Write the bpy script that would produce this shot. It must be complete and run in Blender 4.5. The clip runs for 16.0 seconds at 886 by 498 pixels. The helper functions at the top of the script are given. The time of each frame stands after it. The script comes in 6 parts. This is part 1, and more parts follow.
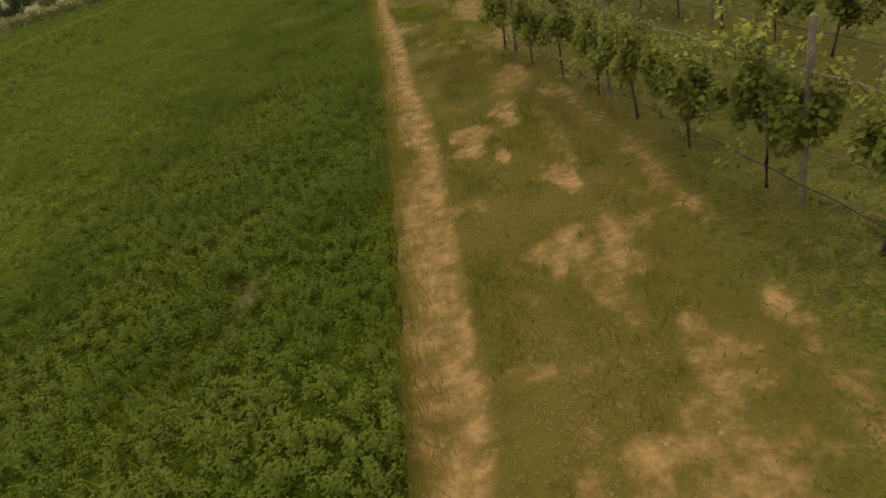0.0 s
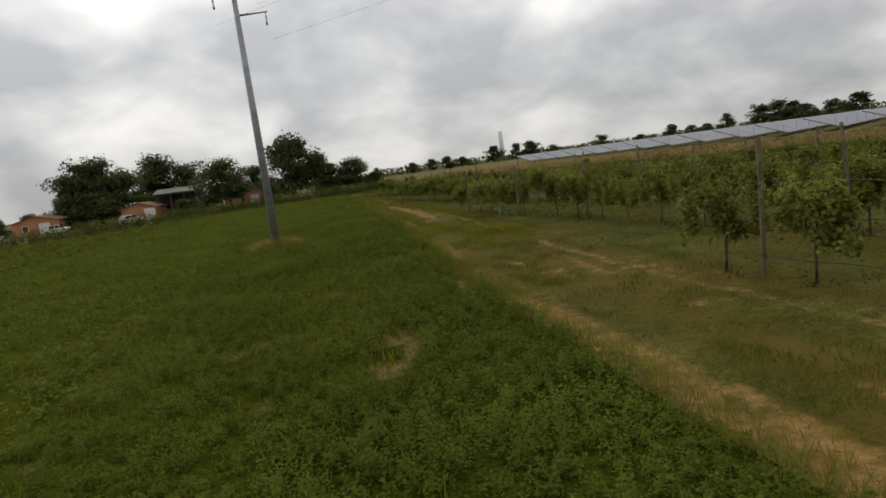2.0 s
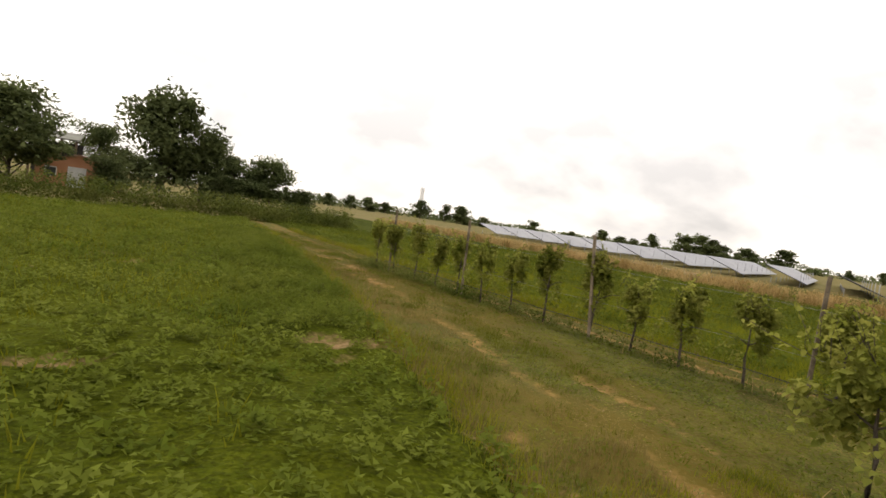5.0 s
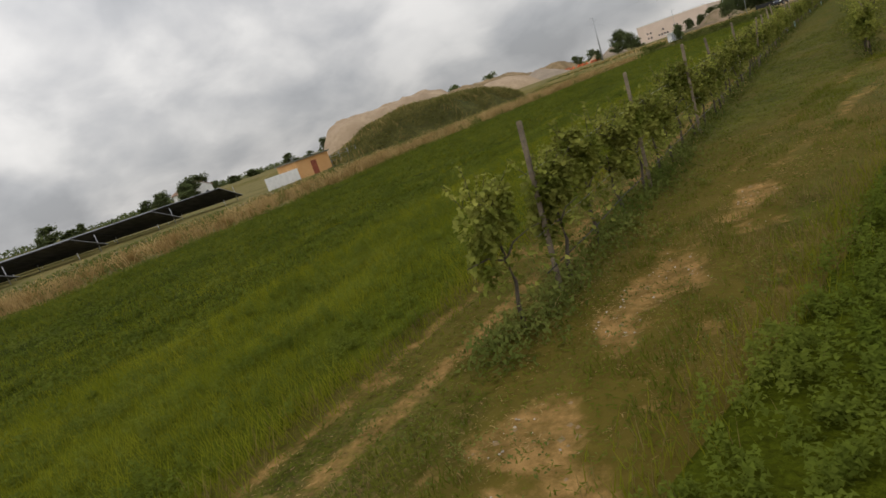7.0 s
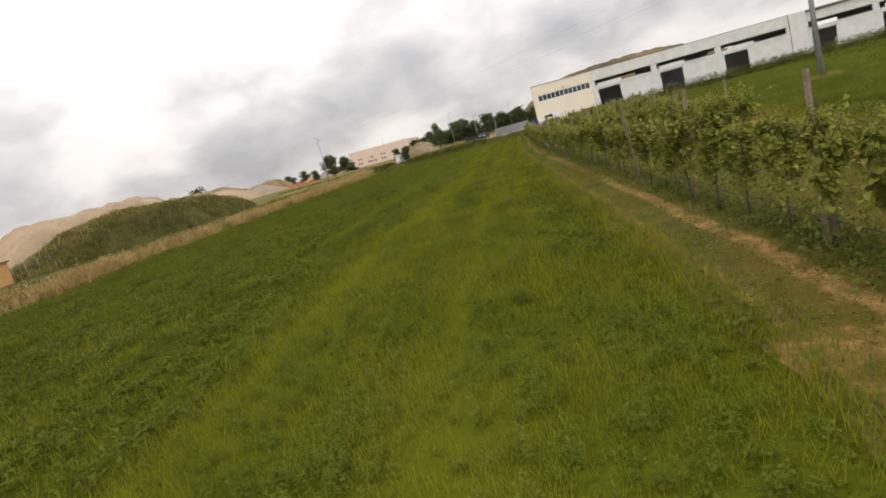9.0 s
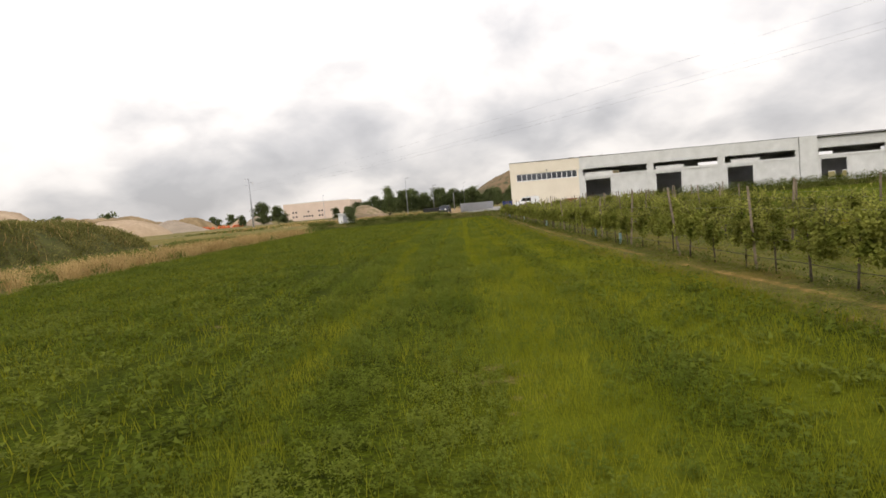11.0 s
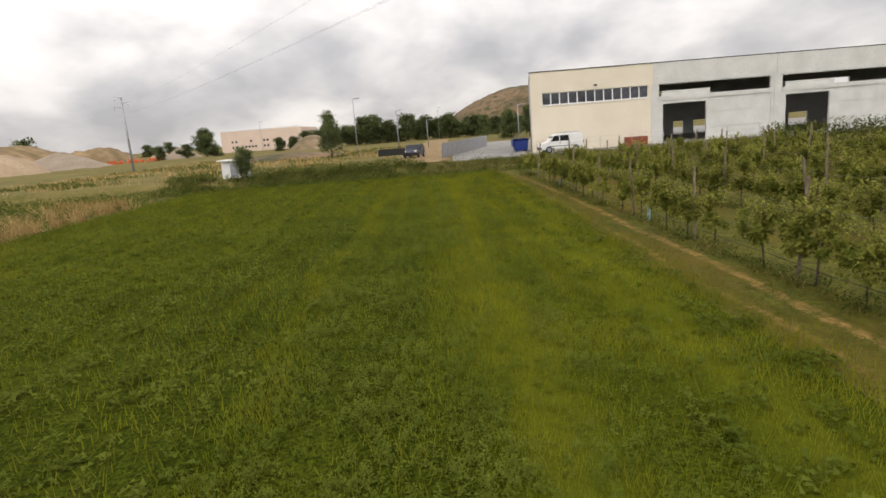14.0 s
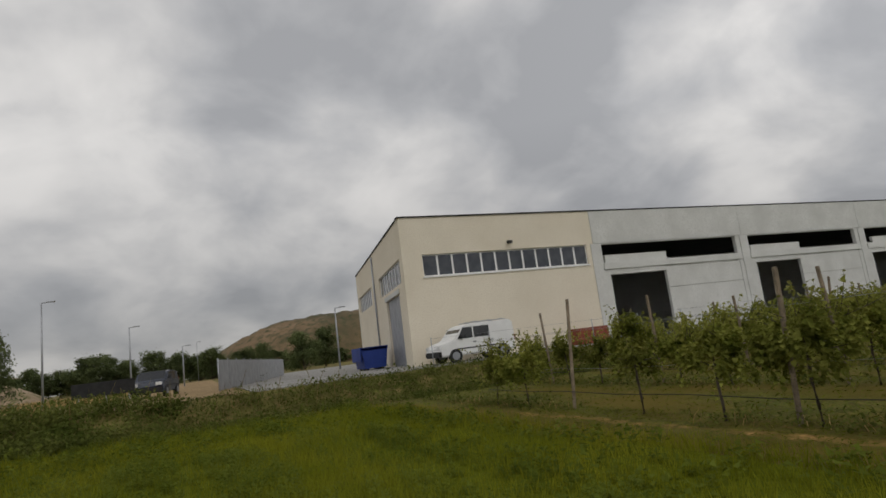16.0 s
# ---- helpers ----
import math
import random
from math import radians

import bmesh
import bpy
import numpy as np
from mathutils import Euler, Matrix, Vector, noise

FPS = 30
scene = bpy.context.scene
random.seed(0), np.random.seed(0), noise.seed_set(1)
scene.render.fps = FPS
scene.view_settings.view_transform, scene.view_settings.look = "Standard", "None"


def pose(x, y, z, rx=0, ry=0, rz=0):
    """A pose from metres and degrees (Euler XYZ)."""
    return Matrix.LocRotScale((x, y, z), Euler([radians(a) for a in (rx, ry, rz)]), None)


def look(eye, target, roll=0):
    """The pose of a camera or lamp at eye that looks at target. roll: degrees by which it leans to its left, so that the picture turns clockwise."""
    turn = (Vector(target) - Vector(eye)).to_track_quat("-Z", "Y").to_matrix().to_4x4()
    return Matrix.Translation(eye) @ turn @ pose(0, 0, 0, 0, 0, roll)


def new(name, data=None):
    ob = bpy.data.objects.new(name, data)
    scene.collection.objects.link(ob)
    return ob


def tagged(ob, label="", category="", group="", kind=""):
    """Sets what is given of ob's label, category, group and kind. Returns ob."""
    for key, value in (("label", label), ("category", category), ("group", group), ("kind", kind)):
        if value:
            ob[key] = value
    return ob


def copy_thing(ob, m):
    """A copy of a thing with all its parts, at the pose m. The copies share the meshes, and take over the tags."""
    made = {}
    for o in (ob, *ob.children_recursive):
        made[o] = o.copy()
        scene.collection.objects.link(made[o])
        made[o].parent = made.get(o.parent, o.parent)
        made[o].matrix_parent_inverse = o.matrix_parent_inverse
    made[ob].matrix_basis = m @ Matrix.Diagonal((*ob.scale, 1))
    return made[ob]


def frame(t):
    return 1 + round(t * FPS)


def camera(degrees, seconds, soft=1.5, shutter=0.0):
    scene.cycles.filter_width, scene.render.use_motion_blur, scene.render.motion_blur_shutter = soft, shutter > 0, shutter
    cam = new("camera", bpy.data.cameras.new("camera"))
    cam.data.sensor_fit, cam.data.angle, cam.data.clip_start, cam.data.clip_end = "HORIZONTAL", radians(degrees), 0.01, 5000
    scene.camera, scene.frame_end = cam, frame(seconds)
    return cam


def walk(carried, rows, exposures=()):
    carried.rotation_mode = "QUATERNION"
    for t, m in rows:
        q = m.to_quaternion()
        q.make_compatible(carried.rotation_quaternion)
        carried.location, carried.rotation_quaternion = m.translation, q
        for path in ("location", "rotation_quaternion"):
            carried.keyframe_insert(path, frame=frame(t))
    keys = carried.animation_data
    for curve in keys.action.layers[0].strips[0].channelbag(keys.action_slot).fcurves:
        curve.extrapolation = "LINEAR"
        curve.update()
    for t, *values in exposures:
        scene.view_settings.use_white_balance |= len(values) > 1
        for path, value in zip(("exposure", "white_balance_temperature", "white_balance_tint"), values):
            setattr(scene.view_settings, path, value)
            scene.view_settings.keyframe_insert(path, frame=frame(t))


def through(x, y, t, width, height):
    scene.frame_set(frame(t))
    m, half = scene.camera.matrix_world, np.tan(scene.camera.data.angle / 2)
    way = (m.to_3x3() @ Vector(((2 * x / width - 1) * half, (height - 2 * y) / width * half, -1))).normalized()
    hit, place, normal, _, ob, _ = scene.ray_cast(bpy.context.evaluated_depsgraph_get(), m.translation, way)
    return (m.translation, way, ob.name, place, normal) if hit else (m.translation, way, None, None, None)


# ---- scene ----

# ---------- camera and walk ----------
cam = camera(73.0, 16.0, soft=1.6, shutter=0.0)
# seconds, place, yaw (to the left of +y), pitch, lean
PATH = [
    (0, 16.78, 103.17, 4.27, 177.00, -31.38, -16.40),
    (0.2, 17.97, 100.93, 3.86, 169.92, -29.21, -15.11),
    (0.4, 19.00, 98.61, 3.52, 163.93, -27.25, -14.81),
    (0.5, 19.37, 97.44, 3.38, 161.82, -26.39, -15.16),
    (0.7, 19.92, 94.91, 3.12, 158.90, -24.13, -16.26),
    (1, 20.36, 90.85, 2.83, 158.73, -17.96, -14.79),
    (1.5, 19.84, 83.08, 2.48, 167.75, -3.15, -1.97),
    (2, 18.86, 75.03, 2.76, 161.85, -7.90, -7.69),
    (2.5, 17.64, 67.49, 3.37, 157.90, -19.27, -9.46),
    (3, 15.70, 59.80, 3.79, 161.44, -18.13, -0.48),
    (3.5, 13.57, 51.34, 3.57, 165.75, -17.05, 10.43),
    (4, 11.89, 42.60, 3.25, 170.75, -15.76, 19.67),
    (4.2, 11.72, 39.87, 2.88, 171.93, -12.73, 20.42),
    (6.3, 10.12, 3.64, 2.17, 77.57, -8.39, -24.84),
    (6.5, 9.15, 1.80, 2.26, 66.33, -10.37, -23.55),
    (7, 6.48, -1.22, 2.84, 41.48, -12.51, -18.75),
    (7.5, 3.90, -2.53, 3.32, 18.08, -16.54, -22.31),
    (8, 1.65, -2.55, 3.40, 12.52, -14.86, -21.23),
    (8.5, -0.06, -1.12, 3.08, 12.50, -14.01, -22.79),
    (9, -1.28, 1.71, 2.70, 11.74, -9.77, -15.14),
    (9.2, -1.64, 3.15, 2.55, 9.88, -9.46, -12.54),
    (11.3, -8.10, 26.75, 2.56, 3.42, -3.93, -4.82),
    (11.5, -8.34, 29.89, 2.95, 2.93, -6.16, -5.27),
    (12, -8.89, 37.82, 3.79, 1.64, 1.48, -6.64),
    (12.5, -9.31, 45.05, 4.26, 1.35, 2.28, -5.96),
    (13, -9.45, 52.14, 4.63, 1.62, -2.58, -5.26),
    (13.5, -9.58, 58.90, 4.54, 1.61, -12.94, -4.78),
    (14, -9.62, 65.80, 3.91, 1.28, -11.29, -4.49),
    (14.5, -9.36, 73.24, 2.83, 2.26, -10.65, -1.38),
    (15, -9.77, 81.09, 2.17, 3.85, -4.34, 3.39),
    (15.5, -11.09, 89.77, 2.16, -0.76, 5.27, 1.47),
    (16, -11.00, 96.25, 1.75, -22.64, 9.24, -7.19),
]


def aim(x, y, z, yaw, pitch, lean):
    return Matrix.Translation((x, y, z)) @ Euler((0, 0, radians(yaw))).to_matrix().to_4x4() @ \
        Euler((radians(90 + pitch), 0, 0)).to_matrix().to_4x4() @ pose(0, 0, 0, 0, 0, lean)


def white(t):
    """The camera's white balance on its way: kelvin and tint."""
    if t < 2.8:
        return (6900, 9) if 1.7 < t < 2.3 else (7400, 10)
    if t < 5:
        return 8000, 14
    return (7100, 13) if 7.9 < t < 15.2 and not 11.9 < t < 13.2 else (6850, 10)


EXPOSURES = [(0, -0.3), (0.5, 0.25), (1, 0.52), (1.5, -0.05), (2, -1.05), (2.5, -0.35), (3, 0.3), (3.5, 0.3), (4.2, 0.3), (6.3, -0.9), (7, -0.66), (7.5, -0.4), (8, -0.2), (9, -0.15), (11.5, -0.06), (12, -0.28), (12.5, -0.92), (13, -1), (13.5, -0.78), (14, -0.14), (14.5, -0.04), (15, 0.0), (15.5, -0.28), (16, -1.12)]
walk(cam, [(t, aim(*p)) for t, *p in PATH], [(t, stops, *white(t)) for t, stops in EXPOSURES])

# ---------- world and sun ----------
world = bpy.data.worlds.new("sky")
scene.world = world
world.use_nodes = True
wn, wl = world.node_tree.nodes, world.node_tree.links
wn.clear()


def wnode(kind, **values):
    n = wn.new(kind)
    for k, v in values.items():
        n.inputs[k].default_value = v
    return n


sky = wn.new("ShaderNodeTexSky")
sky.sky_type = "NISHITA"
sky.sun_disc = False
sky.sun_elevation = radians(48)
sky.sun_rotation = radians(170)
coord = wn.new("ShaderNodeTexCoord")
split = wn.new("ShaderNodeSeparateXYZ")
wl.new(coord.outputs["Generated"], split.inputs[0])
lift = wn.new("ShaderNodeMath")
lift.operation = "MAXIMUM"
lift.inputs[1].default_value = 0.0
wl.new(split.outputs["Z"], lift.inputs[0])
lift2 = wn.new("ShaderNodeMath")
lift2.operation = "ADD"
lift2.inputs[1].default_value = 0.62
wl.new(lift.outputs[0], lift2.inputs[0])
flat = wn.new("ShaderNodeVectorMath")
flat.operation = "DIVIDE"
wl.new(coord.outputs["Generated"], flat.inputs[0])
wl.new(lift2.outputs[0], flat.inputs[1])
drift = wn.new("ShaderNodeVectorMath")
drift.operation = "ADD"
drift.inputs[1].default_value = (2.3, 0.85, 0.4)
wl.new(flat.outputs[0], drift.inputs[0])
big = wnode("ShaderNodeTexNoise", Scale=2.0, Detail=6.0, Roughness=0.47, Distortion=0.15)
wl.new(drift.outputs[0], big.inputs["Vector"])
small = wnode("ShaderNodeTexNoise", Scale=4.8, Detail=6.0, Roughness=0.48, Distortion=0.25)
wl.new(drift.outputs[0], small.inputs["Vector"])
puffs = wn.new("ShaderNodeMix")
puffs.data_type = "FLOAT"
puffs.inputs["Factor"].default_value = 0.45
wl.new(big.outputs["Fac"], puffs.inputs["A"])
wl.new(small.outputs["Fac"], puffs.inputs["B"])
ramp = wn.new("ShaderNodeValToRGB")
wl.new(puffs.outputs["Result"], ramp.inputs[0])
ramp.color_ramp.elements[0].position = 0.4
ramp.color_ramp.elements[0].color = (6.4, 6.7, 7.3, 1)
ramp.color_ramp.elements[1].position = 0.63
ramp.color_ramp.elements[1].color = (13.2, 13.3, 13.6, 1)
for at, shade in ((0.46, (7.9, 8.2, 8.8, 1)), (0.51, (9.5, 9.72, 10.2, 1)), (0.57, (11.8, 11.95, 12.3, 1))):
    ramp.color_ramp.elements.new(at).color = shade
# brighter towards the veiled sun in the south
glow = wn.new("ShaderNodeMapRange")
glow.inputs["From Min"].default_value = 0.75
glow.inputs["From Max"].default_value = -0.75
glow.inputs["To Min"].default_value = 1.2
glow.inputs["To Max"].default_value = 2.0
bearing = wn.new("ShaderNodeMath")
bearing.operation = "MULTIPLY_ADD"
bearing.inputs[1].default_value = -0.15
wl.new(split.outputs["X"], bearing.inputs[0])
wl.new(split.outputs["Y"], bearing.inputs[2])
wl.new(bearing.outputs[0], glow.inputs["Value"])
bright = wn.new("ShaderNodeVectorMath")
bright.operation = "SCALE"
wl.new(ramp.outputs[0], bright.inputs[0])
low_sky = wn.new("ShaderNodeMapRange")
low_sky.inputs["From Max"].default_value = 0.34
low_sky.inputs["To Min"].default_value, low_sky.inputs["To Max"].default_value = 0.62, 1.04
wl.new(split.outputs["Z"], low_sky.inputs["Value"])
level = wn.new("ShaderNodeMath")
level.operation = "MULTIPLY"
wl.new(glow.outputs[0], level.inputs[0])
wl.new(low_sky.outputs[0], level.inputs[1])
wl.new(level.outputs[0], bright.inputs["Scale"])
cover = wn.new("ShaderNodeMix")
cover.data_type = "RGBA"
cover.inputs["Factor"].default_value = 0.93
wl.new(sky.outputs[0], cover.inputs["A"])
wl.new(bright.outputs[0], cover.inputs["B"])
back = wnode("ShaderNodeBackground", Strength=0.1)
wl.new(cover.outputs["Result"], back.inputs["Color"])
wout = wn.new("ShaderNodeOutputWorld")
wl.new(back.outputs[0], wout.inputs[0])

sun_data = bpy.data.lights.new("sun", "SUN")
sun_data.energy, sun_data.angle, sun_data.color = 0.5, radians(25), (1.0, 0.95, 0.87)
sun = new("sun", sun_data)
sun.matrix_world = look((0, 0, 60), (0 + math.sin(radians(10)) * 40, 40, 15))

# ---------- materials ----------


def surf(name, low, high, scale=3.0, rough=0.8, bump=0.0, fine=None, fine_scale=40.0, metal=0.0, island=0.0, space="Object", detail=6.0, spec=0.3, depth=0.02, lean=None):
    """Two colours mixed by a noise, speckled by a finer one; island: how far separate pieces differ in brightness."""
    m = bpy.data.materials.new(name)
    m.use_nodes = True
    nt = m.node_tree
    n, l = nt.nodes, nt.links
    b = n["Principled BSDF"]
    b.inputs["Roughness"].default_value, b.inputs["Metallic"].default_value = rough, metal
    b.inputs["Specular IOR Level"].default_value = spec
    tc = n.new("ShaderNodeTexCoord")
    vec = n.new("ShaderNodeNewGeometry").outputs["Position"] if space == "World" else tc.outputs[space]
    if lean:
        mp = n.new("ShaderNodeMapping")
        mp.inputs["Scale"].default_value = lean
        l.new(vec, mp.inputs["Vector"])
        vec = mp.outputs[0]
    a = n.new("ShaderNodeTexNoise")
    a.inputs["Scale"].default_value, a.inputs["Detail"].default_value = scale, detail
    l.new(vec, a.inputs["Vector"])
    r = n.new("ShaderNodeValToRGB")
    r.color_ramp.elements[0].position, r.color_ramp.elements[1].position = 0.32, 0.68
    r.color_ramp.elements[0].color, r.color_ramp.elements[1].color = (*low, 1), (*high, 1)
    l.new(a.outputs["Fac"], r.inputs[0])
    colour = r.outputs[0]
    f = n.new("ShaderNodeTexNoise")
    f.inputs["Scale"].default_value, f.inputs["Detail"].default_value = fine_scale, 4.0
    l.new(vec, f.inputs["Vector"])
    if fine:
        fr = n.new("ShaderNodeMapRange")
        fr.inputs["From Min"].default_value, fr.inputs["From Max"].default_value = 0.45, 0.7
        l.new(f.outputs["Fac"], fr.inputs["Value"])
        mx = n.new("ShaderNodeMix")
        mx.data_type = "RGBA"
        l.new(fr.outputs[0], mx.inputs["Factor"])
        l.new(colour, mx.inputs["A"])
        mx.inputs["B"].default_value = (*fine, 1)
        colour = mx.outputs["Result"]
    if island:
        g = n.new("ShaderNodeNewGeometry")
        oi = n.new("ShaderNodeObjectInfo")
        s = n.new("ShaderNodeMath")
        s.operation = "ADD"
        l.new(g.outputs["Random Per Island"], s.inputs[0])
        l.new(oi.outputs["Random"], s.inputs[1])
        mr = n.new("ShaderNodeMapRange")
        mr.inputs["From Max"].default_value = 2.0
        mr.inputs["To Min"].default_value, mr.inputs["To Max"].default_value = 1 - island, 1 + island
        l.new(s.outputs[0], mr.inputs["Value"])
        hs = n.new("ShaderNodeHueSaturation")
        l.new(mr.outputs[0], hs.inputs["Value"])
        l.new(colour, hs.inputs["Color"])
        colour = hs.outputs[0]
    l.new(colour, b.inputs["Base Color"])
    if bump:
        bp = n.new("ShaderNodeBump")
        bp.inputs["Strength"].default_value, bp.inputs["Distance"].default_value = bump, depth
        l.new(f.outputs["Fac"], bp.inputs["Height"])
        l.new(bp.outputs[0], b.inputs["Normal"])
    return m


def leafy(name, low, high, island=0.35, scale=0.6, through=0.35):
    """Leaves: noise over the plan, pieces that differ, and some light through them."""
    m = surf(name, low, high, scale=scale, rough=0.8, island=island, space="World", spec=0.04)
    nt = m.node_tree
    b = nt.nodes["Principled BSDF"]
    out = nt.nodes["Material Output"]
    t = nt.nodes.new("ShaderNodeBsdfTranslucent")
    src = b.inputs["Base Color"].links[0].from_socket
    nt.links.new(src, t.inputs["Color"])
    mix = nt.nodes.new("ShaderNodeMixShader")
    mix.inputs[0].default_value = through
    nt.links.new(b.outputs[0], mix.inputs[1])
    nt.links.new(t.outputs[0], mix.inputs[2])
    nt.links.new(mix.outputs[0], out.inputs["Surface"])
    return m


M = {}
M["earth"] = surf("meadow_ground", (0.075, 0.082, 0.015), (0.2, 0.16, 0.055), scale=0.16, rough=0.95, bump=0.6, fine=(0.2, 0.15, 0.06), fine_scale=2.5, depth=0.05, spec=0.1)
# Bed darker than the leaves: shade of the gaps between plants put into colour.
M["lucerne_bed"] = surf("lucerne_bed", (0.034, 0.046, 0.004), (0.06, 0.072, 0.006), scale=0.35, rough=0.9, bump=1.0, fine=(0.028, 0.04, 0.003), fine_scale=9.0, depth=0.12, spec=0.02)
M["lucerne"] = leafy("lucerne_leaves", (0.094, 0.126, 0.015), (0.168, 0.194, 0.031), island=0.4, scale=0.45, through=0.4)
M["track"] = surf("mown_track", (0.05, 0.069, 0.007), (0.108, 0.112, 0.014), scale=0.9, rough=0.95, bump=0.8, fine=(0.13, 0.092, 0.036), fine_scale=16.0, depth=0.03, spec=0.1)
M["pebble"] = surf("pale_stone", (0.26, 0.22, 0.17), (0.46, 0.41, 0.34), scale=9, rough=0.9, island=0.3)
M["soil"] = surf("dry_soil", (0.22, 0.145, 0.075), (0.38, 0.27, 0.15), scale=1.5, rough=0.95, bump=0.6, fine=(0.2, 0.15, 0.07), fine_scale=12.0, depth=0.03, spec=0.1)
def ground_mix(m, soil_low, soil_high, tone=None):
    """Lets the mesh's own mark "bare" lay soil over the material, and "tone" tint it."""
    nt = m.node_tree
    n, l = nt.nodes, nt.links
    b = n["Principled BSDF"]
    colour = b.inputs["Base Color"].links[0].from_socket
    geo = n.new("ShaderNodeNewGeometry")
    f = n.new("ShaderNodeTexNoise")
    f.inputs["Scale"].default_value, f.inputs["Detail"].default_value = 3.2, 12.0
    f.inputs["Roughness"].default_value = 0.72
    l.new(geo.outputs["Position"], f.inputs["Vector"])
    soil = n.new("ShaderNodeValToRGB")
    soil.color_ramp.elements[0].position, soil.color_ramp.elements[1].position = 0.3, 0.7
    soil.color_ramp.elements[0].color, soil.color_ramp.elements[1].color = (*soil_low, 1), (*soil_high, 1)
    l.new(f.outputs["Fac"], soil.inputs[0])
    if tone:
        at = n.new("ShaderNodeAttribute")
        at.attribute_name = "tone"
        r = n.new("ShaderNodeMapRange")
        r.inputs["From Min"].default_value, r.inputs["From Max"].default_value = 0.35, 0.72
        l.new(at.outputs["Fac"], r.inputs["Value"])
        mx = n.new("ShaderNodeMix")
        mx.data_type = "RGBA"
        l.new(r.outputs[0], mx.inputs["Factor"])
        l.new(colour, mx.inputs["A"])
        mx.inputs["B"].default_value = (*tone, 1)
        colour = mx.outputs["Result"]
    at = n.new("ShaderNodeAttribute")
    at.attribute_name = "bare"
    s = n.new("ShaderNodeMath")
    s.operation = "MULTIPLY_ADD"
    l.new(f.outputs["Fac"], s.inputs[0])
    s.inputs[1].default_value = 2.6
    l.new(at.outputs["Fac"], s.inputs[2])
    r = n.new("ShaderNodeMapRange")
    r.inputs["From Min"].default_value, r.inputs["From Max"].default_value = 1.68, 2.5
    l.new(s.outputs[0], r.inputs["Value"])
    mx = n.new("ShaderNodeMix")
    mx.data_type = "RGBA"
    l.new(r.outputs[0], mx.inputs["Factor"])
    l.new(colour, mx.inputs["A"])
    l.new(soil.outputs[0], mx.inputs["B"])
    l.new(mx.outputs["Result"], b.inputs["Base Color"])


def speckle(m, scale, low, high):
    """Leaf-sized cells of differing brightness over the plan."""
    nt = m.node_tree
    n, l = nt.nodes, nt.links
    b = n["Principled BSDF"]
    colour = b.inputs["Base Color"].links[0].from_socket
    geo = n.new("ShaderNodeNewGeometry")
    cells = n.new("ShaderNodeTexVoronoi")
    cells.inputs["Scale"].default_value = scale
    l.new(geo.outputs["Position"], cells.inputs["Vector"])
    part_ = n.new("ShaderNodeSeparateColor")
    l.new(cells.outputs["Color"], part_.inputs[0])
    r = n.new("ShaderNodeMapRange")
    r.inputs["To Min"].default_value, r.inputs["To Max"].default_value = low, high
    l.new(part_.outputs[0], r.inputs["Value"])
    v = n.new("ShaderNodeVectorMath")
    v.operation = "SCALE"
    l.new(colour, v.inputs[0])
    l.new(r.outputs[0], v.inputs["Scale"])
    l.new(v.outputs[0], b.inputs["Base Color"])


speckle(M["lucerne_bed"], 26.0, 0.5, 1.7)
speckle(M["track"], 34.0, 0.65, 1.35)
speckle(M["track"], 5.0, 0.78, 1.2)
ground_mix(M["track"], (0.16, 0.088, 0.026), (0.42, 0.25, 0.092), (0.118, 0.089, 0.015))
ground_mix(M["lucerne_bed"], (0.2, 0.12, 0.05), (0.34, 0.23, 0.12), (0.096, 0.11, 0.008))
M["vine_leaf"] = leafy("vine_leaves", (0.11, 0.135, 0.02), (0.3, 0.3, 0.07), island=0.5, scale=3.0, through=0.42)
M["young_leaf"] = leafy("young_vine_leaves", (0.19, 0.215, 0.035), (0.36, 0.35, 0.085), island=0.4, scale=3.0, through=0.45)
M["bark"] = surf("vine_bark", (0.05, 0.04, 0.03), (0.12, 0.095, 0.07), scale=8, rough=0.9, bump=0.8, fine_scale=60)
M["post"] = surf("weathered_post", (0.1, 0.075, 0.05), (0.28, 0.22, 0.15), scale=4, rough=0.9, bump=0.5, island=0.45, fine=(0.12, 0.1, 0.08), fine_scale=30)
M["wire"] = surf("galvanised_wire", (0.2, 0.2, 0.2), (0.35, 0.35, 0.35), rough=0.5, metal=0.8)
M["hose"] = surf("black_hose", (0.012, 0.012, 0.012), (0.03, 0.03, 0.03), rough=0.5)
M["tube"] = surf("pale_blue_plastic", (0.4, 0.58, 0.62), (0.62, 0.74, 0.76), scale=6, rough=0.5)
M["pink"] = surf("pale_pink_concrete", (0.62, 0.49, 0.4), (0.72, 0.58, 0.49), scale=0.2, rough=0.9, fine=(0.6, 0.48, 0.39), fine_scale=3)
M["concrete"] = surf("concrete_panel", (0.56, 0.56, 0.53), (0.68, 0.68, 0.65), scale=0.7, rough=0.85, bump=0.15, fine=(0.55, 0.55, 0.52), fine_scale=14, spec=0.2)
M["stucco"] = surf("cream_stucco", (0.72, 0.65, 0.52), (0.8, 0.73, 0.6), scale=0.5, rough=0.9, bump=0.2, fine=(0.63, 0.56, 0.44), fine_scale=18, spec=0.2)
M["yard"] = surf("yard_concrete", (0.22, 0.215, 0.2), (0.34, 0.33, 0.31), scale=0.5, rough=0.9, bump=0.3, fine=(0.18, 0.17, 0.15), fine_scale=9)
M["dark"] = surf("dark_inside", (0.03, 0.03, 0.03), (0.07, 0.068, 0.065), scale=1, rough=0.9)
M["white"] = surf("white_paint", (0.7, 0.7, 0.69), (0.8, 0.8, 0.79), scale=2, rough=0.45)
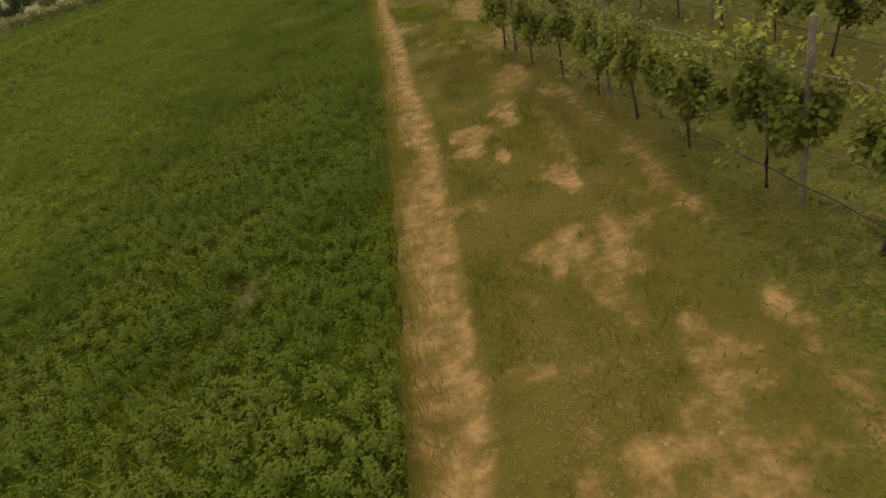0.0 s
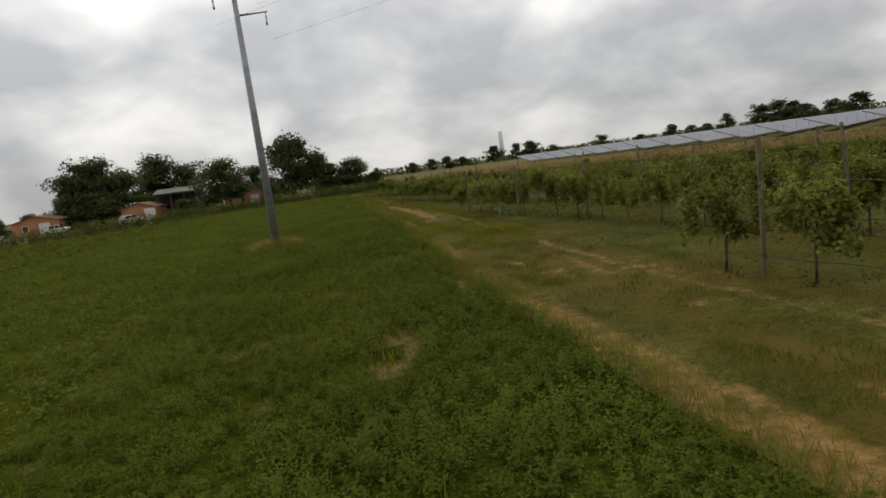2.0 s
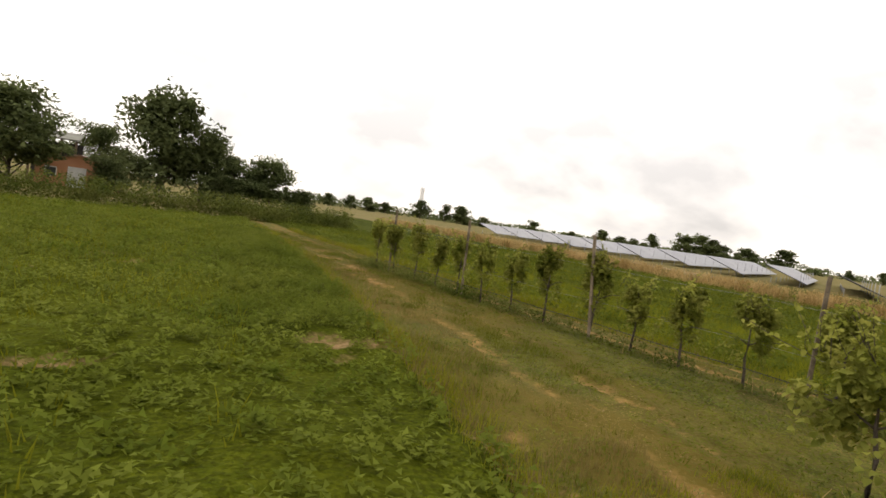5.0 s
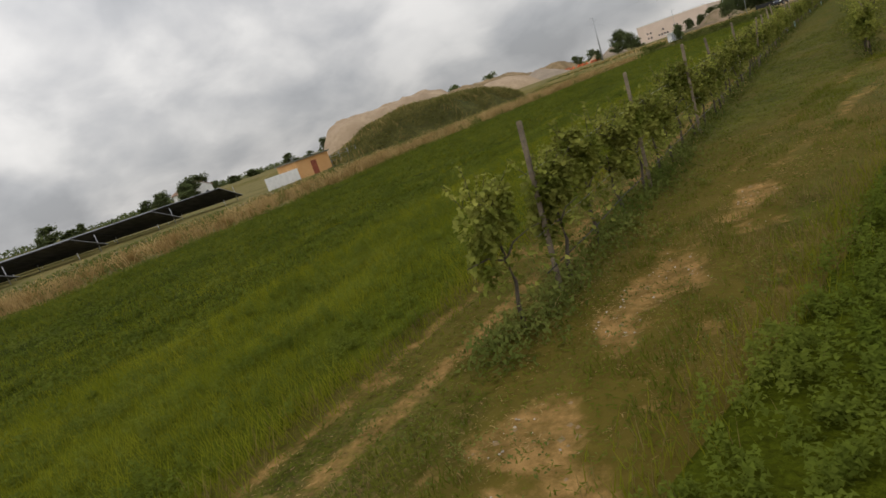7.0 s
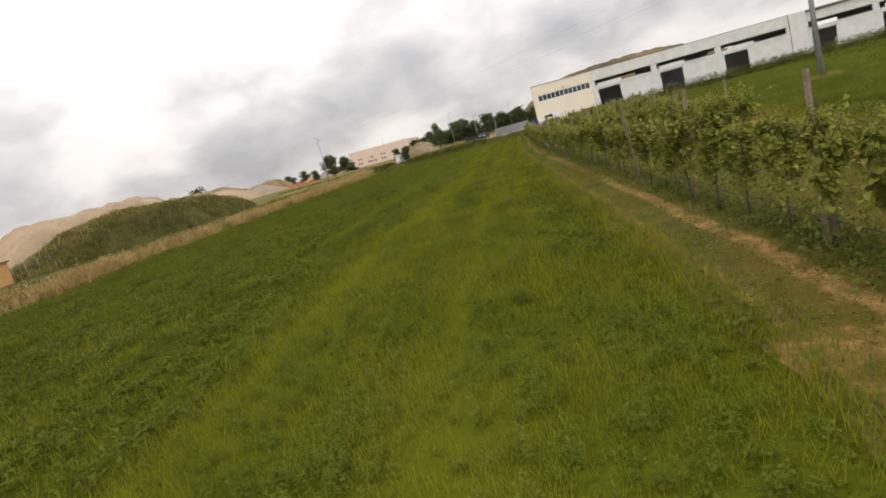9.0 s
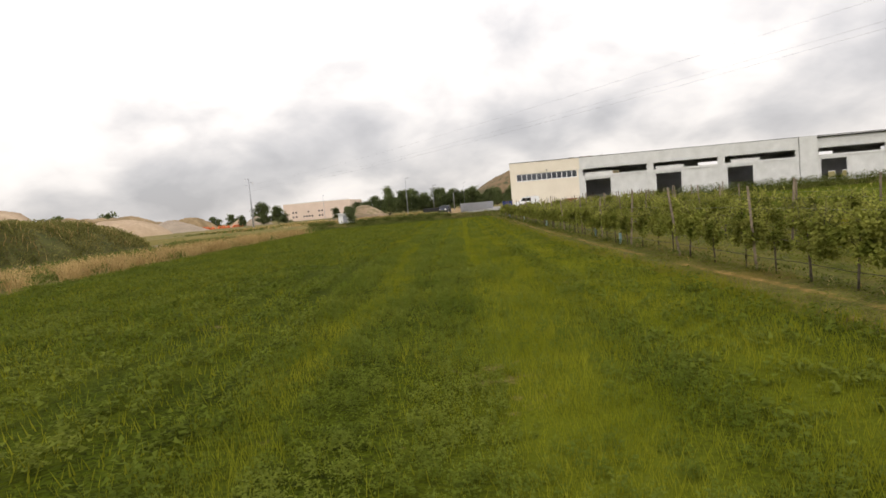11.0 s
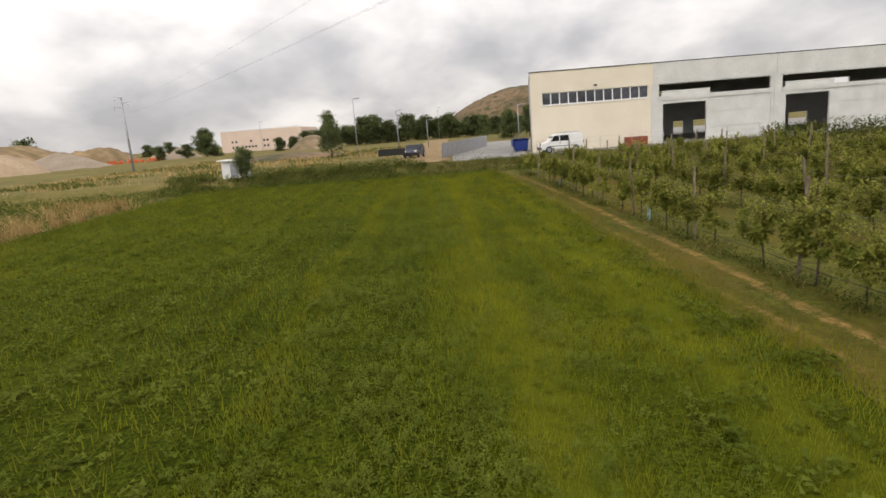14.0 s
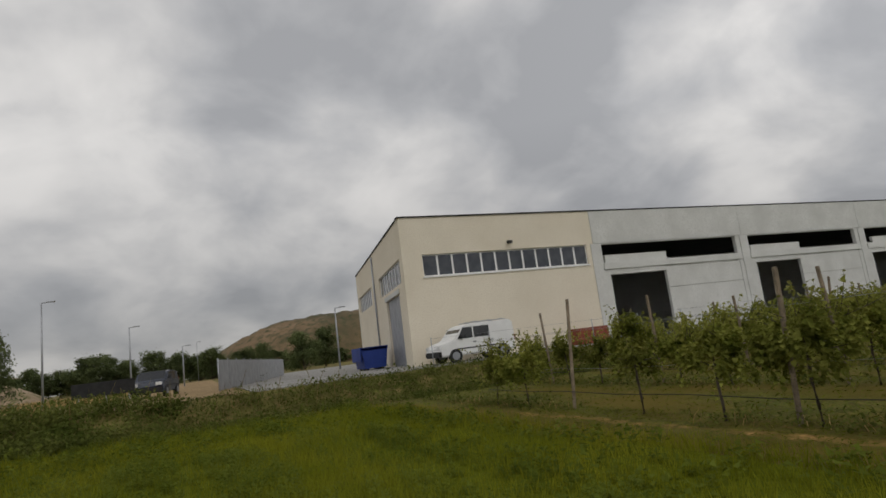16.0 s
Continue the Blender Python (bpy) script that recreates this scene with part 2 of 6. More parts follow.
M["glass"] = surf("window_glass", (0.03, 0.035, 0.045), (0.06, 0.065, 0.075), scale=2, rough=0.06, spec=0.6)
M["tree_leaf"] = leafy("tree_leaves", (0.085, 0.108, 0.045), (0.155, 0.185, 0.075), island=0.35, scale=0.4)
M["straw"] = leafy("dry_grass", (0.25, 0.16, 0.055), (0.56, 0.4, 0.185), island=0.35, scale=0.6)
M["weeds"] = leafy("weed_leaves", (0.065, 0.09, 0.016), (0.165, 0.178, 0.044), island=0.4, scale=0.7)
M["track_blade"] = leafy("short_grass", (0.078, 0.1, 0.01), (0.15, 0.15, 0.022), island=0.35, scale=0.9)
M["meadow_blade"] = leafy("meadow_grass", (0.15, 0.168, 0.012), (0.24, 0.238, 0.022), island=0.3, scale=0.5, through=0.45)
M["scrub"] = surf("scrub_floor", (0.05, 0.062, 0.016), (0.12, 0.12, 0.04), scale=0.5, rough=0.95, bump=0.8, fine=(0.1, 0.085, 0.035), fine_scale=3.0, depth=0.2, spec=0.1)
M["scrub_leaf"] = leafy("scrub_leaves", (0.15, 0.15, 0.038), (0.3, 0.265, 0.09), island=0.4, scale=0.4)
M["dry_blade"] = leafy("dried_grass", (0.155, 0.115, 0.04), (0.27, 0.2, 0.082), island=0.3, scale=0.9)
M["terracotta"] = surf("terracotta_wall", (0.42, 0.19, 0.1), (0.52, 0.26, 0.15), scale=0.5, rough=0.9)
M["rooftile"] = surf("old_roof_tiles", (0.2, 0.12, 0.08), (0.32, 0.2, 0.13), scale=1.5, rough=0.9, bump=0.5)
M["grey_roof"] = surf("grey_sheet_roof", (0.13, 0.14, 0.11), (0.2, 0.2, 0.17), scale=0.6, rough=0.8)
M["steel"] = surf("galvanised_steel", (0.28, 0.29, 0.31), (0.4, 0.41, 0.43), scale=2, rough=0.5, metal=0.5)
M["spoil"] = surf("excavated_earth", (0.16, 0.11, 0.066), (0.32, 0.24, 0.158), scale=0.16, rough=0.95, bump=0.9, fine=(0.13, 0.115, 0.045), fine_scale=0.5, depth=0.4)
M["sand"] = surf("pale_sand", (0.31, 0.225, 0.145), (0.45, 0.34, 0.23), scale=0.2, rough=0.95, bump=0.5, fine=(0.33, 0.24, 0.155), fine_scale=1.2, depth=0.2)
M["gravel"] = surf("crushed_gravel", (0.25, 0.2, 0.15), (0.36, 0.29, 0.22), scale=0.25, rough=0.95, bump=0.9, fine=(0.24, 0.195, 0.145), fine_scale=2.0, depth=0.25)
M["dry_mound"] = surf("dry_grass_mound", (0.15, 0.105, 0.05), (0.38, 0.27, 0.15), scale=0.12, rough=0.95, bump=0.9, fine=(0.2, 0.14, 0.07), fine_scale=0.35, depth=0.4)
M["hill"] = surf("hill_scrub", (0.075, 0.065, 0.032), (0.24, 0.155, 0.09), scale=0.05, rough=0.95, fine=(0.05, 0.06, 0.025), fine_scale=0.4, bump=0.5, depth=0.5)
M["panel"] = surf("solar_glass", (0.2, 0.21, 0.24), (0.27, 0.28, 0.31), scale=0.2, rough=0.45, spec=0.4)
M["orange_net"] = surf("orange_net", (0.6, 0.13, 0.045), (0.75, 0.22, 0.09), rough=0.7)
M["blue"] = surf("blue_paint", (0.012, 0.035, 0.19), (0.03, 0.06, 0.27), scale=1, rough=0.5)
M["black"] = surf("black_rubber", (0.01, 0.01, 0.01), (0.025, 0.025, 0.025), rough=0.6)
M["car_glass"] = surf("car_glass", (0.01, 0.012, 0.014), (0.02, 0.022, 0.025), rough=0.05, spec=0.6)
M["car_blue"] = surf("car_blue_grey", (0.025, 0.03, 0.045), (0.035, 0.042, 0.06), rough=0.25, spec=0.6)
M["ochre"] = surf("ochre_plaster", (0.55, 0.3, 0.12), (0.62, 0.36, 0.16), scale=0.7, rough=0.9)
M["rust"] = surf("red_brown_paint", (0.2, 0.05, 0.03), (0.3, 0.09, 0.05), rough=0.8)

# ---------- mesh helpers ----------


def part(name, bm, material, parent=None, label=""):
    me = bpy.data.meshes.new(name)
    bm.to_mesh(me)
    bm.free()
    me.materials.append(M[material])
    ob = new(name, me)
    if parent is not None:
        ob.parent = parent
    if label:
        ob["label"] = label
    return ob


def sheet(name, co, faces, material, parent=None):
    """A mesh from arrays: co (n, 3), faces (m, k) with one k for all."""
    me = bpy.data.meshes.new(name)
    co, faces = np.asarray(co, np.float32), np.asarray(faces, np.int32)
    me.vertices.add(len(co))
    me.vertices.foreach_set("co", co.ravel())
    me.loops.add(faces.size)
    me.loops.foreach_set("vertex_index", faces.ravel())
    me.polygons.add(len(faces))
    me.polygons.foreach_set("loop_start", np.arange(0, faces.size, faces.shape[1], dtype=np.int32))
    me.update(calc_edges=True)
    me.materials.append(M[material])
    ob = new(name, me)
    if parent is not None:
        ob.parent = parent
    return ob


def thing(name, x=0, y=0, z=0, turn=0, label="", category="", group="", kind=""):
    ob = new(name)
    ob.matrix_basis = pose(x, y, z, 0, 0, turn)
    return tagged(ob, label, category, group, kind)


def box(x0, y0, z0, x1, y1, z1, bevel=0.0):
    bm = bmesh.new()
    bmesh.ops.create_cube(bm, size=1.0, matrix=Matrix.LocRotScale(((x0 + x1) / 2, (y0 + y1) / 2, (z0 + z1) / 2), None, (x1 - x0, y1 - y0, z1 - z0)))
    if bevel:
        bmesh.ops.bevel(bm, geom=bm.edges[:], offset=bevel, segments=2, affect="EDGES")
    return bm


def join(*bms):
    out = bms[0]
    for b in bms[1:]:
        me = bpy.data.meshes.new("tmp")
        b.to_mesh(me)
        b.free()
        out.from_mesh(me)
        bpy.data.meshes.remove(me)
    return out


def tubing(points, radii, sides=8, caps=True):
    """A round bar through points with a radius at each."""
    bm = bmesh.new()
    rings = []
    for i, p in enumerate(points):
        p = Vector(p)
        way = Vector(points[min(i + 1, len(points) - 1)]) - Vector(points[max(i - 1, 0)])
        q = way.to_track_quat("Z", "Y")
        r = radii[i] if hasattr(radii, "__len__") else radii
        rings.append([bm.verts.new(p + q @ Vector((r * math.cos(2 * math.pi * k / sides), r * math.sin(2 * math.pi * k / sides), 0))) for k in range(sides)])
    for a, b in zip(rings, rings[1:]):
        for k in range(sides):
            bm.faces.new((a[k], a[(k + 1) % sides], b[(k + 1) % sides], b[k])).smooth = True
    if caps:
        bm.faces.new(rings[0][::-1])
        bm.faces.new(rings[-1])
    return bm


def prism(outline, depth, axis="y"):
    """An outline of (a, b) pairs in the xz plane, extruded along y by depth (or in yz along x)."""
    bm = bmesh.new()
    at = (lambda a, b, d: (a, d, b)) if axis == "y" else (lambda a, b, d: (d, a, b))
    f = [bm.verts.new(at(a, b, 0)) for a, b in outline]
    g = [bm.verts.new(at(a, b, depth)) for a, b in outline]
    bm.faces.new(f)
    bm.faces.new(g[::-1])
    for k in range(len(f)):
        bm.faces.new((f[k], g[k], g[(k + 1) % len(f)], f[(k + 1) % len(f)]))
    bmesh.ops.recalc_face_normals(bm, faces=bm.faces[:])
    return bm


def leaves(centres, size, rng, flat=0.5, long=1.5):
    """Pointed leaves, one face each, at the centres: vertices and faces."""
    n = len(centres)
    yaw, tip = rng.uniform(0, 2 * np.pi, n), rng.normal(0, 1 - flat, n)
    ahead = np.stack([np.cos(yaw) * np.cos(tip), np.sin(yaw) * np.cos(tip), np.sin(tip)], 1)
    side = np.stack([-np.sin(yaw), np.cos(yaw), rng.normal(0, 0.5, n)], 1)
    side /= np.linalg.norm(side, axis=1)[:, None]
    s = (size * rng.uniform(0.7, 1.3, n))[:, None]
    co = np.stack([centres - ahead * s * long / 2 - side * s / 2, centres - ahead * s * long / 2 + side * s / 2, centres + ahead * s * long / 2], 1).reshape(-1, 3)
    return co, np.arange(3 * n).reshape(-1, 3)


def smooth(a, b, x):
    u = np.clip((np.asarray(x, float) - a) / (b - a), 0, 1)
    return u * u * (3 - 2 * u)


def patchy(x, y, size, seed):
    """Smooth value noise, 0 to 1, with blobs of about the given size in metres."""
    table = np.random.default_rng(seed).uniform(0, 1, (256, 256))
    u, v = np.asarray(x, float) / size, np.asarray(y, float) / size
    i, j = np.floor(u).astype(int), np.floor(v).astype(int)
    a, b = u - i, v - j
    a, b = a * a * (3 - 2 * a), b * b * (3 - 2 * b)
    t = lambda p, q: table[p % 256, q % 256]
    return (t(i, j) * (1 - a) + t(i + 1, j) * a) * (1 - b) + (t(i, j + 1) * (1 - a) + t(i + 1, j + 1) * a) * b


def mottle(x, y, size, seed):
    return 0.55 * patchy(x, y, size, seed) + 0.3 * patchy(x, y, size / 2.3, seed + 1) + 0.15 * patchy(x, y, size / 5, seed + 2)


def marked(ob, name, values):
    """A number for each vertex, that a material reads by name."""
    at = ob.data.attributes.new(name, "FLOAT", "POINT")
    at.data.foreach_set("value", np.asarray(values, np.float32).ravel())
    return ob


# ---------- the lie of the land ----------
EDGE_Y = [-70, -15, -4, 2, 5, 8.5, 12, 19, 27, 31.5, 37, 45, 52, 57, 60.5, 66, 71.4, 78, 86, 92, 97.7, 110, 125]
EDGE_X = [0.0, 3.3, 4.3, 4.8, 5.3, 5.8, 6.3, 7.5, 9.1, 9.6, 10.3, 11.3, 12.4, 13.1, 13.8, 14.5, 15.1, 15.6, 16.1, 16.6, 17.2, 18.3, 19.6]


def edge_x(y):
    """Western edge of the eastern lucerne field."""
    return np.interp(y, EDGE_Y, EDGE_X)


YARD = 0.95


def west_l(y):
    """Western edge of the western lucerne field."""
    return np.interp(y, [-75, 25, 40, 120], [-27.3, -28.2, -30.6, -32.3])


def west_r(y):
    """Eastern edge of the western lucerne field."""
    return np.interp(y, [-40, -10, 4, 12, 30, 50, 64, 76, 85, 95, 120], [0.8, 1.1, 0.65, 0.1, -1.4, -3.1, -3.8, -4.3, -4.6, -4.9, -6.1])


def row_x(y):
    """Line of the westernmost vine row; the others run beside it."""
    return np.interp(y, [4, 14, 52, 72, 91, 120], [2.5, 1.75, -1.1, -1.95, -2.85, -4.2])


ROWS = [(0.0, 4.2), (4.0, 23.0), (8.0, 44.6), (12.0, 66.0), (15.6, 87.6), (19.4, 108.0)]
ROW_END = 117.0


def row_ends(y):
    """Line through the southern ends of the vine rows, beside the track."""
    return np.interp(y, [b for a, b in ROWS], [row_x(b) + a for a, b in ROWS])


def hedge_y(x):
    """Southern end of the eastern field, where a hedge stands."""
    return np.interp(x, [-10, 4, 10, 20, 34, 43, 130], [-25, -20.5, -18.5, -13.5, -5.5, -2.0, 26])


def land(x, y):
    """Ground height: level fields, a bank up to the yard in the north."""
    x, y = np.asarray(x, float), np.asarray(y, float)
    up = YARD * smooth(118.3, 121.3, y)
    return up


def axis_steps(lo, a, b, hi, fine, grow=1.35):
    mid = list(np.arange(a, b + 1e-6, fine))
    out, step = [], fine
    while mid[0] - sum(out) > lo:
        step *= grow
        out.append(step)
    west = list(np.cumsum(out))
    step, cur, east = fine, b, []
    while cur < hi:
        step *= grow
        cur += step
        east.append(cur)
    return np.array([a - w for w in west][::-1] + mid + east)


def grid(xs, ys, height):
    gx, gy = np.meshgrid(xs, ys)
    co = np.stack([gx, gy, height(gx, gy)], -1).reshape(-1, 3)
    w, h = len(xs), len(ys)
    i = (np.arange(h - 1)[:, None] * w + np.arange(w - 1)).ravel()
    return co, np.stack([i, i + 1, i + w + 1, i + w], 1)


co, fa = grid(axis_steps(-2400, -60, 100, 2400, 5.0), axis_steps(-2400, -80, 150, 2400, 1.0), land)
tagged(sheet("ground", co, fa, "earth"), "rough meadow ground of green and yellowed grass", "ground", kind="structure")


def strip(name, left, right, ys, cells, height, material, label, keep=None, **marks):
    """A ground strip between the lines left(y) and right(y)."""
    ys = np.asarray(ys, float)
    u = np.linspace(0, 1, cells + 1)
    gx = left(ys)[:, None] + (right(ys) - left(ys))[:, None] * u
    gy = np.repeat(ys[:, None], cells + 1, 1)
    co = np.stack([gx, gy, height(gx, gy, u[None, :] * np.ones_like(gx))], -1).reshape(-1, 3)
    w = cells + 1
    i = (np.arange(len(ys) - 1)[:, None] * w + np.arange(cells)).ravel()
    fa = np.stack([i, i + 1, i + w + 1, i + w], 1)
    if keep:
        fa = fa[keep(*co[fa].mean(1).T[:2])]
    ob = tagged(sheet(name, co, fa, material), label, "ground", kind="structure")
    ob.data.polygons.foreach_set("use_smooth", np.ones(len(ob.data.polygons), bool))
    for key, rule in marks.items():
        marked(ob, key, rule(gx, gy))
    return ob


def rut(d, at, wide, x, y, seed, cover):
    """Bare earth in a wheel rut: d metres from the field edge, worn through in patches."""
    near = 1 - smooth(wide * 0.5, wide * 1.2, np.abs(d - at + 0.35 * (mottle(x, y, 4, seed) - 0.5)))
    return near * smooth(1 - cover, 1 - cover + 0.22, mottle(x, y * 0.45, 1.5, seed + 5))


def east_bare(x, y):
    d = edge_x(y) - x
    worn, faint = np.exp(-((y - 38) / 10) ** 2), 1 - 0.7 * (1 - smooth(42, 48, y))
    b = 0.95 * np.maximum(faint * rut(d, 0.25 + 0.12 * worn, 0.34 + 0.12 * worn, x, y, 31, 0.68 + 0.14 * worn), smooth(55, 75, y) * rut(d, 0.4, 0.44, x, y, 35, 0.98))
    b = np.maximum(b, (0.95 - 0.6 * smooth(58, 70, y)) * (0.4 + 0.6 * smooth(10, 20, y)) * rut(d, np.interp(y, [0, 22, 50, 62, 92], [1.7, 1.8, 2.15, 2.6, 2.9]), 0.22 + 0.27 * worn, x, y, 41, 0.66 + 0.12 * worn))
    b = np.maximum(b, 0.8 * rut(d, np.interp(y, [50, 92], [3.0, 3.8]), 0.18, x, y, 51, 0.6))
    b = np.maximum(b, 0.85 * smooth(0.68 - 0.08 * smooth(86, 96, y), 0.8 - 0.08 * smooth(86, 96, y), mottle(x, y, 0.9, 61)) * smooth(-1.5, 0.3, x - row_ends(y)))
    ends = x - row_ends(y)
    b = np.maximum(b, 0.7 * smooth(58, 72, y) * smooth(-0.9, -0.2, ends) * (1 - smooth(0.4, 1.1, ends)) * smooth(0.44, 0.62, mottle(x, y * 0.5, 0.9, 69)))
    for px, py, rx, ry in ((3.75, 5.2, 0.45, 1.5), (3.6, 2.2, 0.5, 0.8), (4.2, 8.6, 0.4, 0.9), (3.4, -0.8, 0.4, 0.7),
                           (14.3, 95.3, 0.22, 0.5), (15.2, 97.3, 0.2, 0.35), (14.4, 97.1, 0.22, 0.4), (14.3, 92.2, 0.25, 0.6), (13.2, 89.6, 0.2, 0.6), (13.6, 99.0, 0.25, 0.5), (14.9, 94.0, 0.15, 0.5)):
        b = np.maximum(b, 1 - smooth(0.6, 1.2, np.hypot((x - px) / rx, (y - py) / ry) + 1.9 * (mottle(x, y, 0.55, 63) - 0.5)))
    dry = (0.5 - 0.2 * smooth(0.9, 1.6, d)) * smooth(80, 94, y) * smooth(0.48, 0.68, mottle(x, y * 0.5, 1.3, 65)) * smooth(0.2, 0.6, d)
    dry = np.maximum(dry, 0.52 * smooth(16, 26, y) * (1 - smooth(47, 52, y)) * smooth(0.9, 1.4, d) * (1 - smooth(2.6, 3.1, d)) * smooth(0.3, 0.6, mottle(x, y * 0.5, 1.1, 67)))
    return np.maximum(b, dry)


def west_bare(x, y):
    b = 0.8 * rut(x - west_r(y), 0.3, 0.15, x, y, 71, 0.9)
    b = np.maximum(b, rut(x - west_r(y), 1.2, 0.2, x, y, 81, 0.8))
    b = b * (1 - 0.2 * smooth(14, 30, y))
    return np.maximum(0.9 * b, 0.85 * smooth(0.62, 0.76, mottle(x, y, 1.0, 91)) * (1 - smooth(10, 20, y)))


def bumps(x, y):
    return 0.05 * (mottle(x, y, 0.9, 11) - 0.5) + 0.02 * (patchy(x, y, 0.25, 12) - 0.5)


def track_tone(x, y):
    """How dry and golden the track's grass is."""
    return mottle(x, y * 0.3, 1.3, 15) - 0.14 + 0.3 * smooth(-2, 1, x - row_ends(y)) + 0.14 * smooth(74, 94, y)


def track_height(x, y, u):
    return 0.07 + bumps(x, y) - 0.04 * east_bare(x, y) - 0.06 * smooth(0.75, 1, u)


strip("track", lambda y: row_ends(y) - 0.25, lambda y: edge_x(y) + 0.5, np.arange(-32, 118, 0.16), 44, track_height, "track", "mown grass farm track with bare sandy ruts",
      bare=east_bare, tone=track_tone)
strip("headland", lambda y: west_r(y) - 0.35, lambda y: row_x(y) - 0.25, np.arange(-32, 118, 0.16), 22,
      lambda x, y, u: 0.07 + bumps(x, y) - (0.03 + 0.01 * u) * west_bare(x, y) * (1 - u) - 0.04 * east_bare(x, y) * u - 0.05 * smooth(0.85, 1, 1 - 2 * u), "track", "narrow mown strip with bare patches beside the vine row",
      bare=west_bare, tone=lambda x, y: mottle(x, y * 0.3, 1.3, 16))
strip("alley", lambda y: row_x(y) - 0.25, lambda y: row_ends(y) - 0.25, np.arange(4.0, 118, 0.16), 50, lambda x, y, u: track_height(x, y, 0 * u), "track",
      "mown grass with dry patches between the vine rows", bare=east_bare, tone=track_tone)


# ---------- lucerne fields ----------


def canopy(seed):
    rs = np.random.default_rng(seed)
    ph = rs.uniform(0, 6.28, 12)
    def h(x, y):
        return 0.05 * np.sin(1.9 * x + ph[0] + 1.2 * np.sin(0.6 * y + ph[1])) + 0.05 * np.sin(1.3 * y + ph[2] + np.sin(0.9 * x)) + 0.03 * np.sin(4.1 * x + ph[3]) * np.sin(3.7 * y + ph[4])
    return h


hump = canopy(3)


def crop(name, left, right, ys, cells, label, bare, tone, keep=None):
    def height(x, y, u):
        d = np.minimum.reduce([u * (right(y) - left(y)), (1 - u) * (right(y) - left(y)), y - ys[0], ys[-1] - y])
        return 0.01 + (0.11 + 0.6 * hump(x, y)) * smooth(0.0, 0.3, d) * (1 - 0.9 * bare(x, y))
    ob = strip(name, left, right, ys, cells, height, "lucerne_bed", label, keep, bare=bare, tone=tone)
    return tagged(ob, label, "crop", kind="stuff")


def east_gap(x, y):
    """Thin and bare spots in the eastern field, and the unsown ring round the pole."""
    spots = smooth(0.72, 0.82, mottle(x, y, 1.2, 101)) * (1 - smooth(3, 12, x - edge_x(y)))
    for px, py, r in ((13.9, 46.9, 0.4), (17.2, 40.3, 0.4), (13.9, 43.6, 0.3), (12.15, 33.1, 0.45), (13.85, 31.6, 0.3), (14.7, 37.2, 0.3), (19.0, 56.1, 0.35), (19.0, 67.4, 0.25)):
        spots = np.maximum(spots, 1 - smooth(0.7 * r, 1.3 * r, np.hypot((x - px) * 1.2, y - py) + 0.5 * r * (mottle(x, y, 0.4, 103) - 0.5)))
    spots = np.maximum(spots, 0.3 * (1 - smooth(0.5, 1.1, np.hypot(x - 20.1, y - 97.4))))
    return np.maximum(spots, 0.8 * (1 - smooth(0.3, 1.0, np.hypot(x - 17.5, y - 46.8))))


def west_gap(x, y):
    return 0.4 * smooth(0.76, 0.86, mottle(x, y, 1.8, 111))


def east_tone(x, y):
    # Bed tint rises away from the track: distant brightness put into the colour.
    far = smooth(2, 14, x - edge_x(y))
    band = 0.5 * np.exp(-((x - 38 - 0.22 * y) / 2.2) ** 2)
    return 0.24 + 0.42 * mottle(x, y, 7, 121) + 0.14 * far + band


def west_tone(x, y):
    x = x + 0.045 * (y - 70)
    lane = 0.4 * np.exp(-((x + 8.4) / 0.7) ** 2) + 0.25 * np.exp(-((x + 5.6) / 0.6) ** 2) - 0.25 * np.exp(-((x + 13.6) / 0.35) ** 2) - 0.2 * np.exp(-((x + 15.4) / 0.35) ** 2)
    # Tint rises northwards past y 66: grazing sheen of the leaves put into colour.
    return 0.12 + 0.45 * mottle(x, y * 0.4, 5, 131) + lane + 0.42 * smooth(66, 112, y) + 0.16 * smooth(-12, -5, x)


south = lambda x, y: y > hedge_y(x) + 0.6
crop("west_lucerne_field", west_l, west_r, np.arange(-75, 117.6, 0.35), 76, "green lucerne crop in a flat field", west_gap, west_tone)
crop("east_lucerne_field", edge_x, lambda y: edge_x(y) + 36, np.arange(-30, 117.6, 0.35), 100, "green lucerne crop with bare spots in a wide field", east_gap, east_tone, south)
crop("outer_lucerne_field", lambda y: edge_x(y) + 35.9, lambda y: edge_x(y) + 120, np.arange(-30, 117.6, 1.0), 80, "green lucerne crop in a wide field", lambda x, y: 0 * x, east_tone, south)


def lane(x, y):
    """How grassy the western field is: 1 in the grass lanes, 0 in pure lucerne."""
    wave = 0.6 * np.sin(y * 0.11) + 0.3 * np.sin(y * 0.39 + 1) + 1.6 * (mottle(x, y * 0.6, 2.6, 161) - 0.5)
    u = x + 0.045 * (y - 70) + wave
    g = np.exp(-((u + 8.3) / 0.8) ** 2) + 0.8 * np.exp(-((u + 5.6) / 0.5) ** 2) + 0.7 * np.exp(-((u + 12.4) / 0.5) ** 2)
    g = np.maximum(g * (0.4 + mottle(x, y, 2.5, 163)), 0.85 * smooth(-12.5, -5.5, u) * smooth(0.25, 0.75, mottle(x, y * 0.7, 1.0, 167)))
    return np.clip(g, 0, 1) * (x < west_r(y) + 0.5)


def stripe(x, y):
    """Thin sowing between the drill passes, 0 to 1."""
    wave = 0.5 * np.sin(y * 0.05) + 0.5 * (mottle(x, y * 0.3, 4.0, 165) - 0.5)
    return smooth(0.35, 0.95, np.sin((x + 0.045 * (y - 70) + wave) * 4.2)) * (x < west_r(y) + 0.5)


